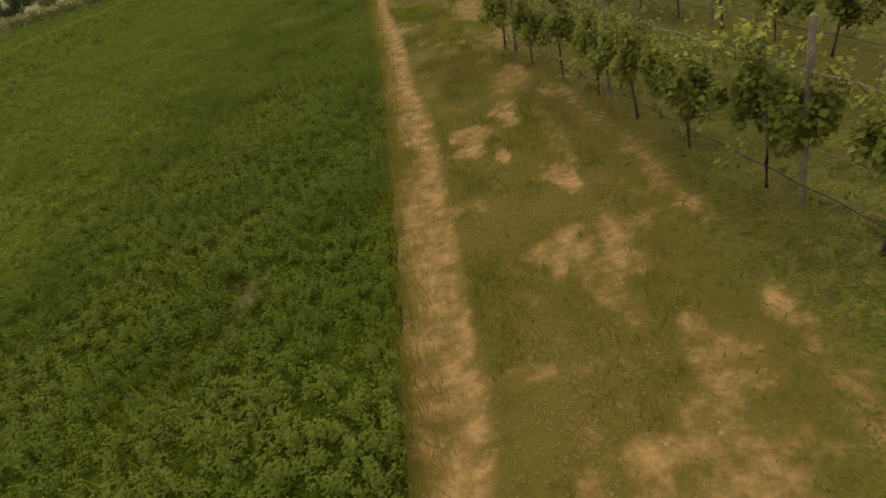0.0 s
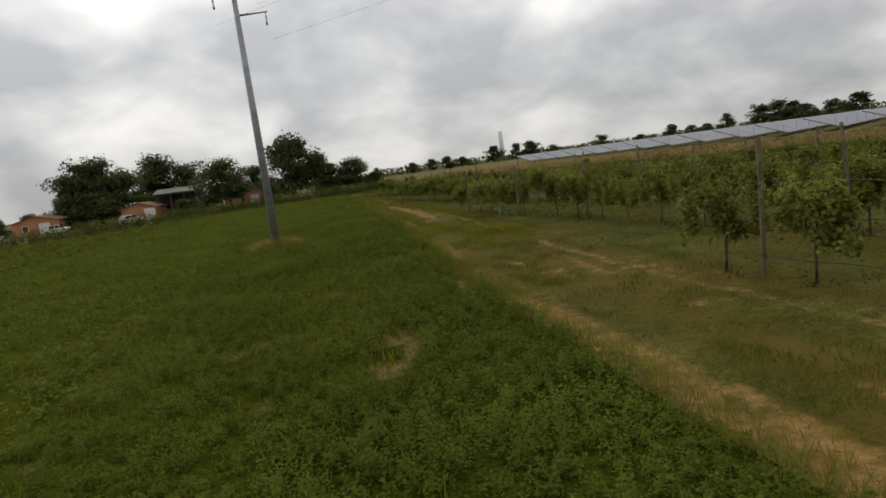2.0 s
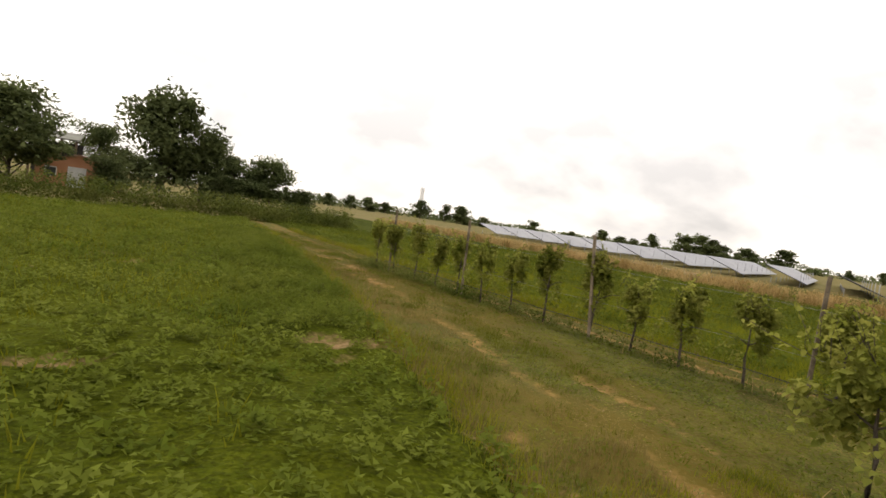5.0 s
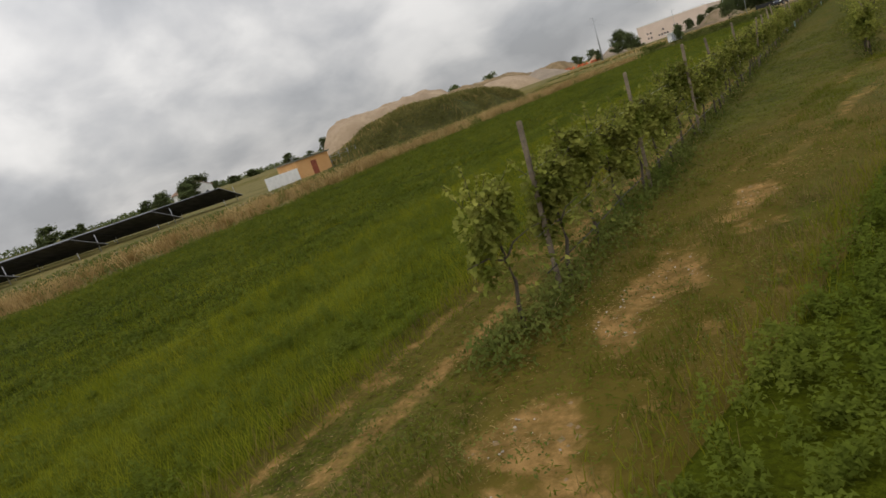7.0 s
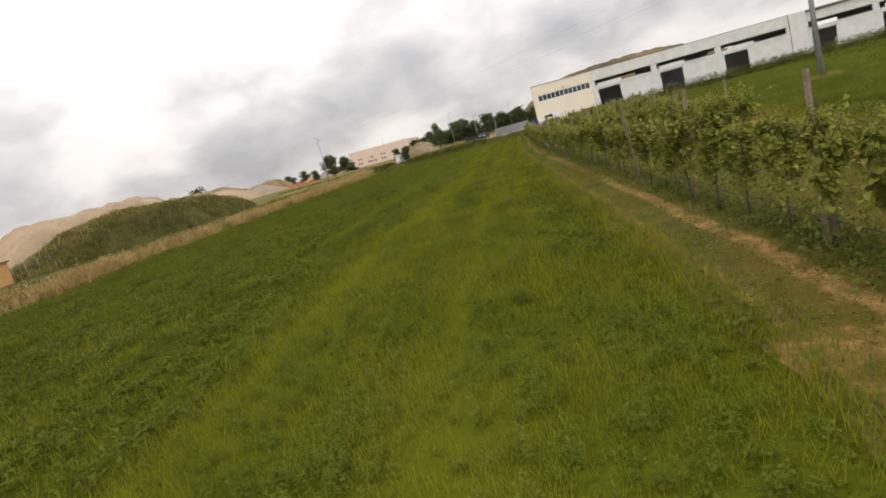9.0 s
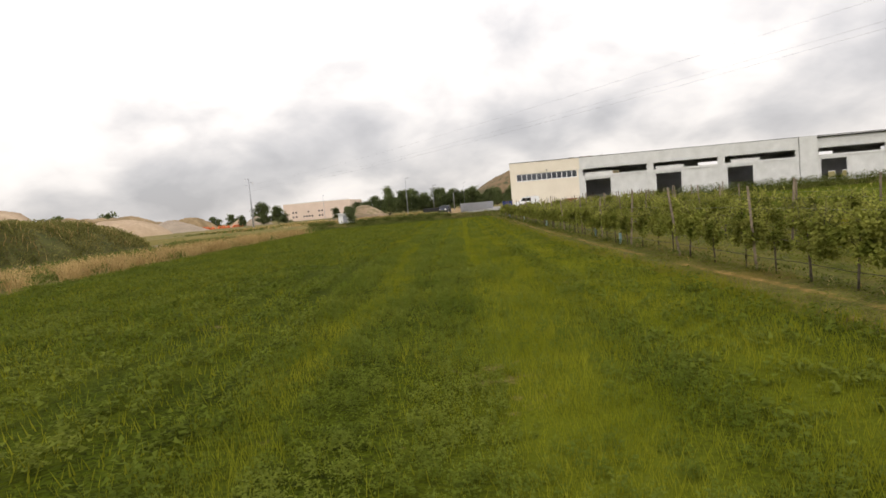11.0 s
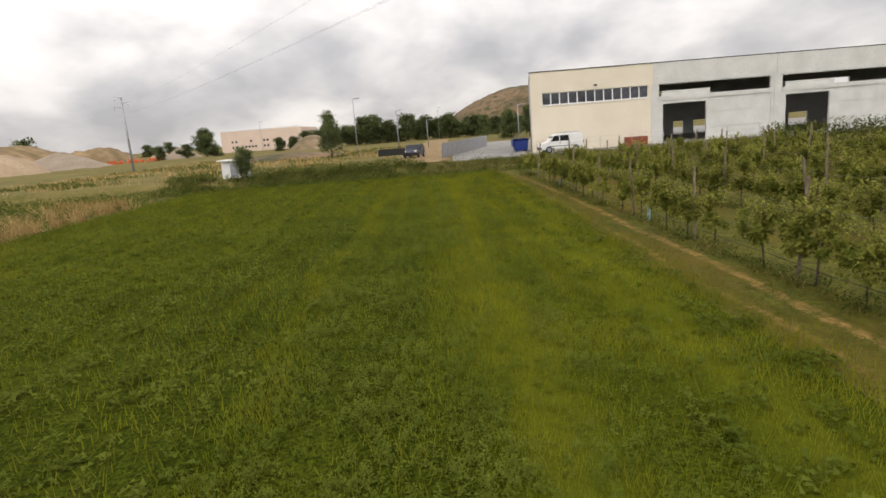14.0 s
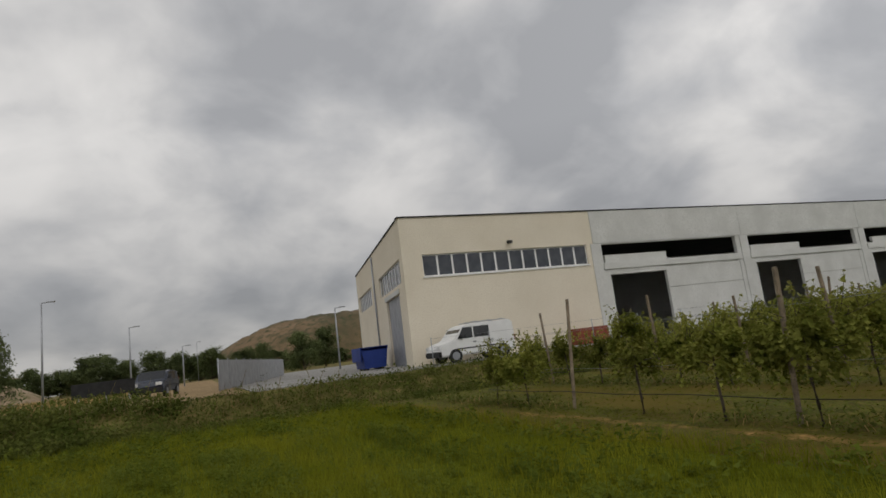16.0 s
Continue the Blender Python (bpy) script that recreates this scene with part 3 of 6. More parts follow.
def spread(x0, x1, y0, y1, dense, rs, keep):
    n = int(dense * (x1 - x0) * (y1 - y0))
    x, y = rs.uniform(x0, x1, n), rs.uniform(y0, y1, n)
    ok = keep(x, y)
    return x[ok], y[ok]


def tufts(name, x0, x1, y0, y1, dense, size, count, seed, keep, label, wide=0.075):
    """Lucerne plants: a small dome of leaves on each foot, some taller than the rest."""
    rs = np.random.default_rng(seed)
    x, y = spread(x0, x1, y0, y1, dense, rs, keep)
    ok = rs.uniform(0, 1, len(x)) < 0.45 + 1.2 * mottle(x, y, 0.8, 141)
    ok &= np.where(x > row_x(y), east_gap(x, y), west_gap(x, y)) < rs.uniform(0.2, 0.6, len(x))
    u = x + 0.045 * (y - 70)
    ok &= (np.abs(u + 13.6) > 0.26) & (np.abs(u + 15.4) > 0.26)
    ok &= np.abs(x - 38 - 0.22 * y) > 1.5
    ok &= 0.72 * stripe(x, y) < rs.uniform(0, 1, len(x))
    ok &= 0.92 * lane(x, y) < rs.uniform(0.1, 1.15, len(x))
    x, y = x[ok], y[ok]
    tall = rs.uniform(0.16, 0.3, len(x)) * (0.55 + 0.9 * mottle(x, y, 0.9, 151))
    tall *= 1.2 - 0.45 * stripe(x, y)
    u = x + 0.045 * (y - 70)
    tall *= 1 + 0.45 * ((np.abs(u + 13.6) < 0.6) | (np.abs(u + 15.4) < 0.6))
    c = np.repeat(np.stack([x, y, 0.07 + 0.8 * hump(x, y)], 1), count, 0)
    a, r = rs.uniform(0, 6.28, len(c)), np.sqrt(rs.uniform(0, 1, len(c)))
    k = (1 - 0.55 * r ** 2) * rs.uniform(0.45, 1.08, len(c))
    c += np.stack([np.cos(a) * r * wide, np.sin(a) * r * wide, k * np.repeat(tall, count)], 1)
    co, fa = leaves(c, size, rs, 0.62, 1.6)
    return tagged(sheet(name, co, fa, "lucerne"), label, "crop", kind="stuff")


east = lambda x, y: (x > edge_x(y) + 0.05) & (y > hedge_y(x) + 0.8)
AXIS_Y = [-40, -3, 3, 27, 45, 118]
AXIS_X = [2, 0.5, -2, -7.6, -9.3, -10.5]
off_axis = lambda x, y: np.abs(x - np.interp(y, AXIS_Y, AXIS_X))
LAB = "leafy green lucerne plants standing close together"
GRASS = "fine yellow-green grass among the crop, extra blades brighten its distant parts"
near = lambda y: np.interp(y, [20, 30, 40, 60, 75, 110], [2.5, 4.5, 8.0, 7.5, 6.5, 6.5])
tufts("east_lucerne_plants", 7, 26, 26, 84, 44, 0.026, 36, 5, lambda x, y: east(x, y) & (x < edge_x(y) + near(y)), LAB)
tufts("east_lucerne_plants", 14, 27, 84, 110, 48, 0.029, 34, 4, lambda x, y: east(x, y) & (x < edge_x(y) + near(y)), LAB)
tufts("east_lucerne_plants", 3, 12, -8, 16, 46, 0.029, 34, 9, lambda x, y: east(x, y) & (x < edge_x(y) + 3), LAB)
tufts("east_lucerne_plants", 3, 46, -22, 115, 16, 0.058, 11, 6, lambda x, y: east(x, y) & (x < edge_x(y) + 20) & ~((y > 26) & (y < 110) & (x < edge_x(y) + near(y) - 0.1)) & ~((y > -8) & (y < 16) & (x < edge_x(y) + 2.9) & (x < 12)), LAB, 0.12)
tufts("outer_lucerne_plants", 20, 80, -12, 115, 2.6, 0.17, 5, 10, lambda x, y: (x > edge_x(y) + 19.5) & (x < edge_x(y) + 56) & (y > hedge_y(x) + 0.8), LAB, 0.25)
tufts("west_lucerne_plants", -14.6, 1.5, -6, 110, 38, 0.024, 38, 7, lambda x, y: (x < west_r(y) - 0.05) & (off_axis(x, y) < 3.0), LAB)
tufts("west_lucerne_plants", -32, 1.5, -24, 117.4, 16, 0.058, 11, 8, lambda x, y: ((off_axis(x, y) > 2.95) | (y > 109.9) | (y < -5.9)) & (x < west_r(y)) & (x > west_l(y) + 0.2), LAB, 0.12)


def meadow_grass(name, x, y, high, wide, seed, label=GRASS, material="meadow_blade"):
    """Thin grass leaves that stand at a slant, one face each."""
    rs = np.random.default_rng(seed)
    n = len(x)
    a, h = rs.uniform(0, 6.28, n), high * rs.uniform(0.5, 1.2, n)
    foot = np.stack([x, y, 0.06 + 0.6 * hump(x, y)], 1)
    b = a + rs.uniform(-1.2, 1.2, n)
    side = np.stack([-np.sin(b), np.cos(b), 0 * b], 1) * wide / 2
    tip = foot + np.stack([np.cos(a) * h * 0.4, np.sin(a) * h * 0.4, h], 1)
    co = np.stack([foot - side, foot + side, tip], 1).reshape(-1, 3)
    return tagged(sheet(name, co, np.arange(3 * n).reshape(-1, 3), material), label, "grass", kind="stuff")


rs = np.random.default_rng(171)
x, y = spread(-14, 1.0, -6, 114, 420, rs, lambda x, y: (lane(x, y) > np.random.default_rng(172).uniform(0.05, 1.0, len(x))) & (x < west_r(y)))
meadow_grass("lane_grass", x, y, 0.22, 0.012, 173)
x, y = spread(-16, 1.0, -6, 114, 210, rs, lambda x, y: (mottle(x, y, 1.6, 175) > 0.36) & (x < west_r(y)) & (off_axis(x, y) < 3.3) & (np.random.default_rng(184).uniform(0, 1, len(x)) < 0.3 + 0.9 * lane(x, y)))
meadow_grass("field_grass", x, y, 0.26, 0.011, 174)
x, y = spread(7, 26, 26, 112, 80, rs, lambda x, y: (mottle(x, y, 1.8, 176) > 0.45) & east(x, y) & (x < edge_x(y) + 6))
meadow_grass("field_grass", x, y, 0.24, 0.013, 177)
# Coarser bright blades over the distant crop, added to lighten how it looks.
x, y = spread(-32, 1, -24, 117, 42, rs, lambda x, y: (x < west_r(y) - 0.1) & (x > west_l(y) + 0.3) & (off_axis(x, y) > 2.5) & (mottle(x, y * 0.5, 2.4, 187) > 0.38))
meadow_grass("field_grass", x, y, 0.27, 0.026, 188)
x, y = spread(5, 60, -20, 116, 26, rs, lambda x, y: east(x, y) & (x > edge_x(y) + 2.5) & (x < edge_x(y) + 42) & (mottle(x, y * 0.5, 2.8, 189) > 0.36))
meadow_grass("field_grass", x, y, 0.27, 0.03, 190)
# Blades thicken northwards, added to brighten the far end of the crop.
x, y = spread(-32, -3, 80, 117.3, 70, rs, lambda x, y: (mottle(x, y, 2.6, 181) * 0.7 + smooth(84, 110, y) * 0.75 > np.random.default_rng(182).uniform(0.45, 1.35, len(x))) & (x < west_r(y)) & (x > west_l(y) + 0.3))
meadow_grass("field_grass", x, y, 0.27, 0.022, 183)
x, y = spread(12, 19, 78, 108, 480, rs, lambda x, y: (x < edge_x(y) - 0.5) & (x > row_ends(y)) & (east_bare(x, y) + 0.6 * np.abs(mottle(x, y, 0.8, 184) - 0.45) < np.random.default_rng(185).uniform(0.05, 0.5, len(x))))
meadow_grass("track_grass", x, y, 0.12, 0.012, 186, "short yellow-green grass between the ruts")
x, y = spread(4, 14, 22, 58, 420, rs, lambda x, y: (x < edge_x(y) + 0.25) & (x > row_ends(y)) & (east_bare(x, y) + 0.55 * np.abs(mottle(x, y, 0.7, 178) - 0.5) < np.random.default_rng(179).uniform(0.1, 0.6, len(x))))
meadow_grass("track_grass", x, y, 0.11, 0.012, 180, "short yellow-green grass between the ruts")

# uncut grass hanging over both field edges, and stalks left standing on the track
rs = np.random.default_rng(191)
for line, label in ((edge_x, "uncut grass along the edge of the eastern crop"), (west_r, "uncut grass along the edge of the western crop")):
    n = 34000
    y = rs.uniform(-14, 114, n)
    x = line(y) + (-1 if line is edge_x else 1) * (rs.normal(0.05, 0.2, n))
    ok = rs.uniform(0, 1, n) < 0.25 + mottle(x, y * 0.5, 1.2, 192)
    x, y = x[ok], y[ok]
    dry = rs.uniform(0, 1, len(x)) < 0.3
    meadow_grass("edge_grass", x[~dry], y[~dry], 0.24, 0.013, 193, label)
    meadow_grass("edge_straw", x[dry], y[dry], 0.26, 0.009, 194, "dry stalks among the uncut edge grass", "dry_blade")
n = 300000
y = rs.uniform(-9, 104, n)
x = edge_x(y) - rs.uniform(0.1, 5.2, n)
ok = (x > row_ends(y) - 0.3) & (east_bare(x, y) < rs.uniform(0.0, 0.6, n)) & (rs.uniform(0, 1, n) < smooth(0.42, 0.62, mottle(x, y * 0.7, 0.5, 195)))
x, y = x[ok], y[ok]
dry = mottle(x, y * 0.4, 1.1, 196) + rs.normal(0, 0.1, len(x)) > 0.58
meadow_grass("track_stalks", x[~dry], y[~dry], 0.11, 0.012, 197, "short green grass standing on the track", "track_blade")
meadow_grass("track_stalks", x[dry], y[dry], 0.12, 0.01, 198, "short dry grass standing on the track", "dry_blade")

# ---------- vineyard ----------


def vine_leaves(c, size, rs, out):
    """Lobed leaves folded along the midrib, hanging outwards from the vine's middle."""
    n = len(c)
    yaw = np.arctan2(c[:, 1] * 0.35, c[:, 0]) * out + rs.uniform(-1.6, 1.6, n) + (1 - out) * rs.uniform(0, 6.28, n)
    dip = rs.normal(-0.55, 0.45, n)
    ahead = np.stack([np.cos(yaw) * np.cos(dip), np.sin(yaw) * np.cos(dip), np.sin(dip)], 1)
    side = np.stack([-np.sin(yaw), np.cos(yaw), rs.normal(0, 0.35, n)], 1)
    side /= np.linalg.norm(side, axis=1)[:, None]
    up = np.cross(ahead, side)
    s = size * rs.uniform(0.65, 1.25, n)
    outline = np.array([(0, 0.0, 0), (-0.52, 0.1, 0.12), (-0.44, 0.62, 0.14), (0, 1.05, -0.04), (0.44, 0.62, 0.14), (0.52, 0.1, 0.12)])
    co = c[:, None] + s[:, None, None] * (side[:, None] * outline[None, :, :1] + ahead[:, None] * outline[None, :, 1:2] + up[:, None] * outline[None, :, 2:])
    i = np.arange(n)[:, None] * 6
    return co.reshape(-1, 3), np.concatenate([i + [0, 3, 2, 1], i + [0, 5, 4, 3]])


def vine_mesh(seed, reach):
    """A vine trained on wires: thin crooked trunk, two arms, a leafy head and loose shoots above and below."""
    rs = np.random.default_rng(seed)
    lean = rs.uniform(-0.3, 0.3, 2)
    trunk = [(0, 0, -0.05), (0.05 * lean[0], 0.15 * lean[1], 0.3), (0.12 * lean[0] + 0.02, 0.35 * lean[1] + 0.04, 0.58), (0.16 * lean[0], 0.5 * lean[1], 0.85), (0.1 * lean[0], 0.55 * lean[1], 1.15)]
    bark = tubing(trunk, [0.034, 0.026, 0.024, 0.02, 0.01], 7)
    for way in (-1, 1):
        arm = [trunk[3], (0.0, 0.5 * lean[1] + 0.25 * way, 0.98), (0.02, 0.6 * way, 1.02)]
        bark = join(bark, tubing(arm, [0.014, 0.01, 0.005], 5))
    heart = []
    for _ in range(12 if reach < 0.5 else 20):
        y = rs.uniform(-reach, reach)
        mid = np.array([rs.normal(0, 0.09), y, rs.uniform(0.8, 1.9 - 0.65 * reach) - 0.12 * abs(y)])
        n = rs.integers(55, 110)
        p = rs.normal(0, 1, (n, 3))
        p *= (rs.uniform(0.5, 1.0, n) / np.linalg.norm(p, axis=1))[:, None]
        heart.append(mid + p * (rs.uniform(0.1, 0.2), rs.uniform(0.12, 0.22), rs.uniform(0.14, 0.28)))
    canes = []
    for _ in range(6):
        foot = np.array([rs.normal(0, 0.12), rs.uniform(-reach, reach), rs.uniform(0.9, 1.15)])
        tip = foot + (rs.normal(0, 0.22), rs.normal(0, 0.25), -rs.uniform(0.2, 0.6))
        canes.append(foot + (tip - foot) * rs.uniform(0.1, 1, (20, 1)) + rs.normal(0, 0.05, (20, 3)))
    young, canes_bm = [], bmesh.new()
    for _ in range(19):
        foot = np.array([rs.normal(0, 0.12), rs.uniform(-reach, reach), rs.uniform(1.35, 1.8 - 0.5 * reach)])
        tip = foot + (rs.normal(0, 0.2), rs.normal(0, 0.18), rs.uniform(0.15, 0.5))
        k = rs.uniform(0.1, 1, (13, 1))
        young.append(foot + (tip - foot) * k + rs.normal(0, 0.05, (13, 3)) * (1.2 - k))
        canes_bm = join(canes_bm, tubing([tuple(foot), tuple(0.5 * foot + 0.5 * tip + rs.normal(0, 0.02, 3)), tuple(tip)], [0.005, 0.004, 0.002], 4))
    return bark, canes_bm, vine_leaves(np.concatenate(heart + canes), 0.074, rs, 0.8), vine_leaves(np.concatenate(young), 0.058, rs, 0.2)


vines = []
for k in range(8):
    bark, canes, old, fresh = vine_mesh(20 + k, 0.3 if k < 4 else 0.66)
    v = thing("grapevine", 0, 0, -40, 0, "leafy green grapevine with a thin dark trunk and pale shoots", "grapevine", "vines in the rows")
    part("trunk", bark, "bark", v)
    tagged(part("shoot_wood", canes, "bark", v), kind="stuff")
    tagged(sheet("leaves", *old, "vine_leaf", v), kind="stuff")
    tagged(sheet("young_leaves", *fresh, "young_leaf", v), kind="stuff")
    vines.append(v)
post_top = box(-0.033, -0.033, -0.2, 0.033, 0.033, 2.45, 0.01)
post = part("vine_post", post_top, "post")
tagged(post, "weathered grey wooden vineyard post", "post", "posts in the vine rows")
rs = random.Random(4)
for off, start in ROWS:
    end = 111.6 if off == 0 else ROW_END - 1.5
    y = start + 0.1
    first = True
    while y < end:
        if off == 0 and 106.4 < y < 109.3:
            y = 109.4
        k = rs.randrange(4) if off == 0 and y < 34 or rs.random() < 0.2 else rs.randrange(4, 8)
        m = pose(row_x(y) + off + rs.uniform(-0.08, 0.08), y, 0.05, rs.uniform(-3, 3), rs.uniform(-4, 4), rs.choice((0, 180)) + rs.uniform(-8, 14))
        s = rs.uniform(0.95, 1.1) if y < 34 else rs.uniform(0.9, 1.08)
        m = m @ Matrix.Diagonal((s, s, s * rs.uniform(0.92, 1.06), 1))
        v = copy_thing(vines[k], m)
        y += (rs.uniform(1.25, 1.55) if y < 34 and off == 0 else rs.uniform(1.4, 1.9)) * (1.7 if rs.random() < 0.1 and not first else 1)
        first = False
    y = start + (1.2 if off == 0 else 0.9)
    while y < end + 0.3:
        copy_thing(post, pose(row_x(y) + off + rs.uniform(-0.08, 0.08), y, rs.uniform(-0.25, 0.12), rs.uniform(-6, 6), rs.uniform(-6, 6), rs.uniform(0, 90)))
        y += 4.9 + rs.uniform(-0.4, 0.4)
    for z, r, mat, nm, lab in ((0.95, 0.0022, "wire", "trellis_wire", "thin grey trellis wire along the vine row"), (1.75, 0.0022, "wire", "trellis_wire", "thin grey trellis wire along the vine row"), (0.45, 0.008, "hose", "drip_hose", "black drip irrigation hose along the vine row")):
        pts = [(row_x(q) + off + 0.05, q, z - 0.03 * (i % 2)) for i, q in enumerate(np.linspace(start + 0.9, end, 61))]
        tagged(part(nm, tubing(pts, r, 5), mat), lab, nm.split("_")[1])
for v in vines + [post]:
    for o in list(v.children_recursive) + [v]:
        bpy.data.objects.remove(o)


# ---------- industrial building ----------
FRONT, DEPTH, TOP = 124.5, 21.0, 8.45
Z = YARD


def wall_with_holes(x0, x1, z0, z1, holes, y0, y1):
    """A wall along x of thickness y0 to y1, with rectangular holes (x0, x1, z0, z1) right through it."""
    xs = sorted({x0, x1, *[h[0] for h in holes], *[h[1] for h in holes]})
    zs = sorted({z0, z1, *[h[2] for h in holes], *[h[3] for h in holes]})
    solid = lambda a, b, c, d: not any(h[0] <= a and b <= h[1] and h[2] <= c and d <= h[3] for h in holes)
    bm = bmesh.new()
    on = {(i, j): solid(xs[i], xs[i + 1], zs[j], zs[j + 1]) for i in range(len(xs) - 1) for j in range(len(zs) - 1)}
    for (i, j), yes in on.items():
        if not yes:
            continue
        a, b, c, d = xs[i], xs[i + 1], zs[j], zs[j + 1]
        quads = [[(a, y0, c), (b, y0, c), (b, y0, d), (a, y0, d)], [(a, y1, c), (a, y1, d), (b, y1, d), (b, y1, c)]]
        if not on.get((i - 1, j)):
            quads.append([(a, y0, c), (a, y0, d), (a, y1, d), (a, y1, c)])
        if not on.get((i + 1, j)):
            quads.append([(b, y0, c), (b, y1, c), (b, y1, d), (b, y0, d)])
        if not on.get((i, j - 1)):
            quads.append([(a, y0, c), (a, y1, c), (b, y1, c), (b, y0, c)])
        if not on.get((i, j + 1)):
            quads.append([(a, y0, d), (b, y0, d), (b, y1, d), (a, y1, d)])
        for q in quads:
            bm.faces.new([bm.verts.new(v) for v in q])
    bmesh.ops.remove_doubles(bm, verts=bm.verts[:], dist=0.001)
    bmesh.ops.recalc_face_normals(bm, faces=bm.faces[:])
    return bm


def turned(bm, m):
    bmesh.ops.transform(bm, matrix=m, verts=bm.verts[:])
    return bm


hall = thing("industrial_hall", 0, 0, 0, 0, "long unfinished industrial hall of pale concrete with a cream stuccoed end", "building")
X0, XJ = -1.5, 10.1
WX0, WX1, WZ0, WZ1 = -0.42, 9.63, 5.36, 6.5
part("front_wall", wall_with_holes(X0, XJ, Z - 0.3, TOP, [(WX0, WX1, WZ0, WZ1)], FRONT, FRONT + 0.3), "stucco", hall, "cream stucco wall with a long band of windows")
for i in range(12):
    a, b = WX0 + (WX1 - WX0) * i / 12, WX0 + (WX1 - WX0) * (i + 1) / 12
    w = part("window", wall_with_holes(a, b, WZ0, WZ1, [(a + 0.05, b - 0.05, WZ0 + 0.06, WZ1 - 0.06)], FRONT + 0.1, FRONT + 0.17), "white", hall, "white framed window with dark glass")
    part("pane", box(a + 0.05, FRONT + 0.125, WZ0 + 0.06, b - 0.05, FRONT + 0.14, WZ1 - 0.06), "glass", w)
part("window_sill", box(WX0 - 0.06, FRONT - 0.06, WZ0 - 0.07, WX1 + 0.06, FRONT + 0.09, WZ0 - 0.004), "white", hall)
part("coping", box(X0 - 0.06, FRONT - 0.06, TOP, 83.7, FRONT + 0.36, TOP + 0.07), "dark", hall, "dark sheet metal coping along the roof edge")
# west side wall: windows and a tall gate
LEAN = radians(7.5)
SIDE = Matrix(((math.sin(LEAN), -math.cos(LEAN), 0, X0), (math.cos(LEAN), math.sin(LEAN), 0, FRONT), (0, 0, 1, 0), (0, 0, 0, 1)))
side = [(0.9, 8.6, 5.25, 6.5), (12.4, 20.2, 5.25, 6.5), (1.9, 6.4, Z, 4.8)]
part("side_wall", turned(wall_with_holes(0.3, DEPTH, Z - 0.3, TOP, side, -0.3, 0), SIDE), "stucco", hall, "cream stucco side wall")
for y0, y1, z0, z1 in side[:2]:
    k = round((y1 - y0) / 0.95)
    for i in range(k):
        a, b = y0 + (y1 - y0) * i / k, y0 + (y1 - y0) * (i + 1) / k
        w = part("window", turned(wall_with_holes(a, b, z0, z1, [(a + 0.05, b - 0.05, z0 + 0.06, z1 - 0.06)], -0.18, -0.1), SIDE), "white", hall)
        part("pane", turned(box(a + 0.05, -0.145, z0 + 0.06, b - 0.05, -0.13, z1 - 0.06), SIDE), "glass", w)
for i in range(5):
    part("gate_leaf", turned(box(1.9 + 0.9 * i + 0.02, -0.2, Z + 0.02, 2.8 + 0.9 * i - 0.02, -0.14, 4.8, 0.01), SIDE), "steel", hall, "grey folding gate leaf")
part("gate_lintel", turned(box(1.7, 0.003, 4.8, 6.6, 0.06, 5.05, 0.01), SIDE), "concrete", hall)
part("downpipe", turned(tubing([(10.4, 0.08, Z), (10.4, 0.08, TOP - 0.2)], 0.06), SIDE), "steel", hall)
part("side_coping", turned(box(0.0, -0.36, TOP, DEPTH, 0.06, TOP + 0.07), SIDE), "dark", hall)
# open concrete bays
BAYS = [10.1, 21.7, 33.3, 45.7]
SECOND = [48.6, 60.3, 72.0, 83.7]


def bay(a, b, y):
    """One bay: a dark slot under the parapet, a tall doorway and stacked wall panels."""
    holes = [(a + 0.55, b - 0.55, 5.36, 6.45), (a + 0.9, a + 5.0, Z - 0.3, 4.65), (a + 5.0, b - 0.5, Z - 0.3, 4.95)]
    part("wall_panel", wall_with_holes(a + 0.003, b - 0.003, Z - 0.3, TOP, holes, y, y + 0.25), "concrete", hall, "pale concrete wall panels with an open doorway")
    part("pillar", box(a - 0.2, y - 0.05, Z, a + 0.45, y - 0.003, 6.5, 0.01), "concrete", hall)
    part("lintel", box(a + 0.5, y - 0.07, 4.96, b - 0.25, y - 0.003, 5.33, 0.01), "concrete", hall)
    part("parapet", box(a + 0.01, y - 0.04, 6.52, b - 0.01, y - 0.003, TOP - 0.004, 0.008), "concrete", hall)
    for z0, z1 in ((Z - 0.3, 2.2), (2.215, 3.6), (3.615, 4.95)):
        part("concrete_panel", box(a + 5.015, y + 0.02, z0, b - 0.51, y + 0.22, z1, 0.012), "concrete", hall)


for a, b in zip(BAYS, BAYS[1:]):
    bay(a, b, FRONT)
for a, b in zip(SECOND, SECOND[1:]):
    bay(a, b, FRONT + 0.6)
part("corner_pillar", box(45.75, FRONT - 0.25, Z - 0.3, 48.55, FRONT + 0.598, TOP + 0.05, 0.02), "concrete", hall)
# half-built upper panels inside the slots
for a in (15.6, 27.3, 39.6):
    part("upper_panel", box(a - 4.6, FRONT + 0.3, 5.3, a, FRONT + 0.5, 5.85, 0.01), "concrete", hall, "pale concrete panel behind the slot")


def slab(outline, z0, z1):
    bm = bmesh.new()
    low, high = [bm.verts.new((x, y, z0)) for x, y in outline], [bm.verts.new((x, y, z1)) for x, y in outline]
    bm.faces.new(low[::-1])
    bm.faces.new(high)
    for k in range(len(low)):
        bm.faces.new((low[k], low[(k + 1) % len(low)], high[(k + 1) % len(low)], high[k]))
    return bm


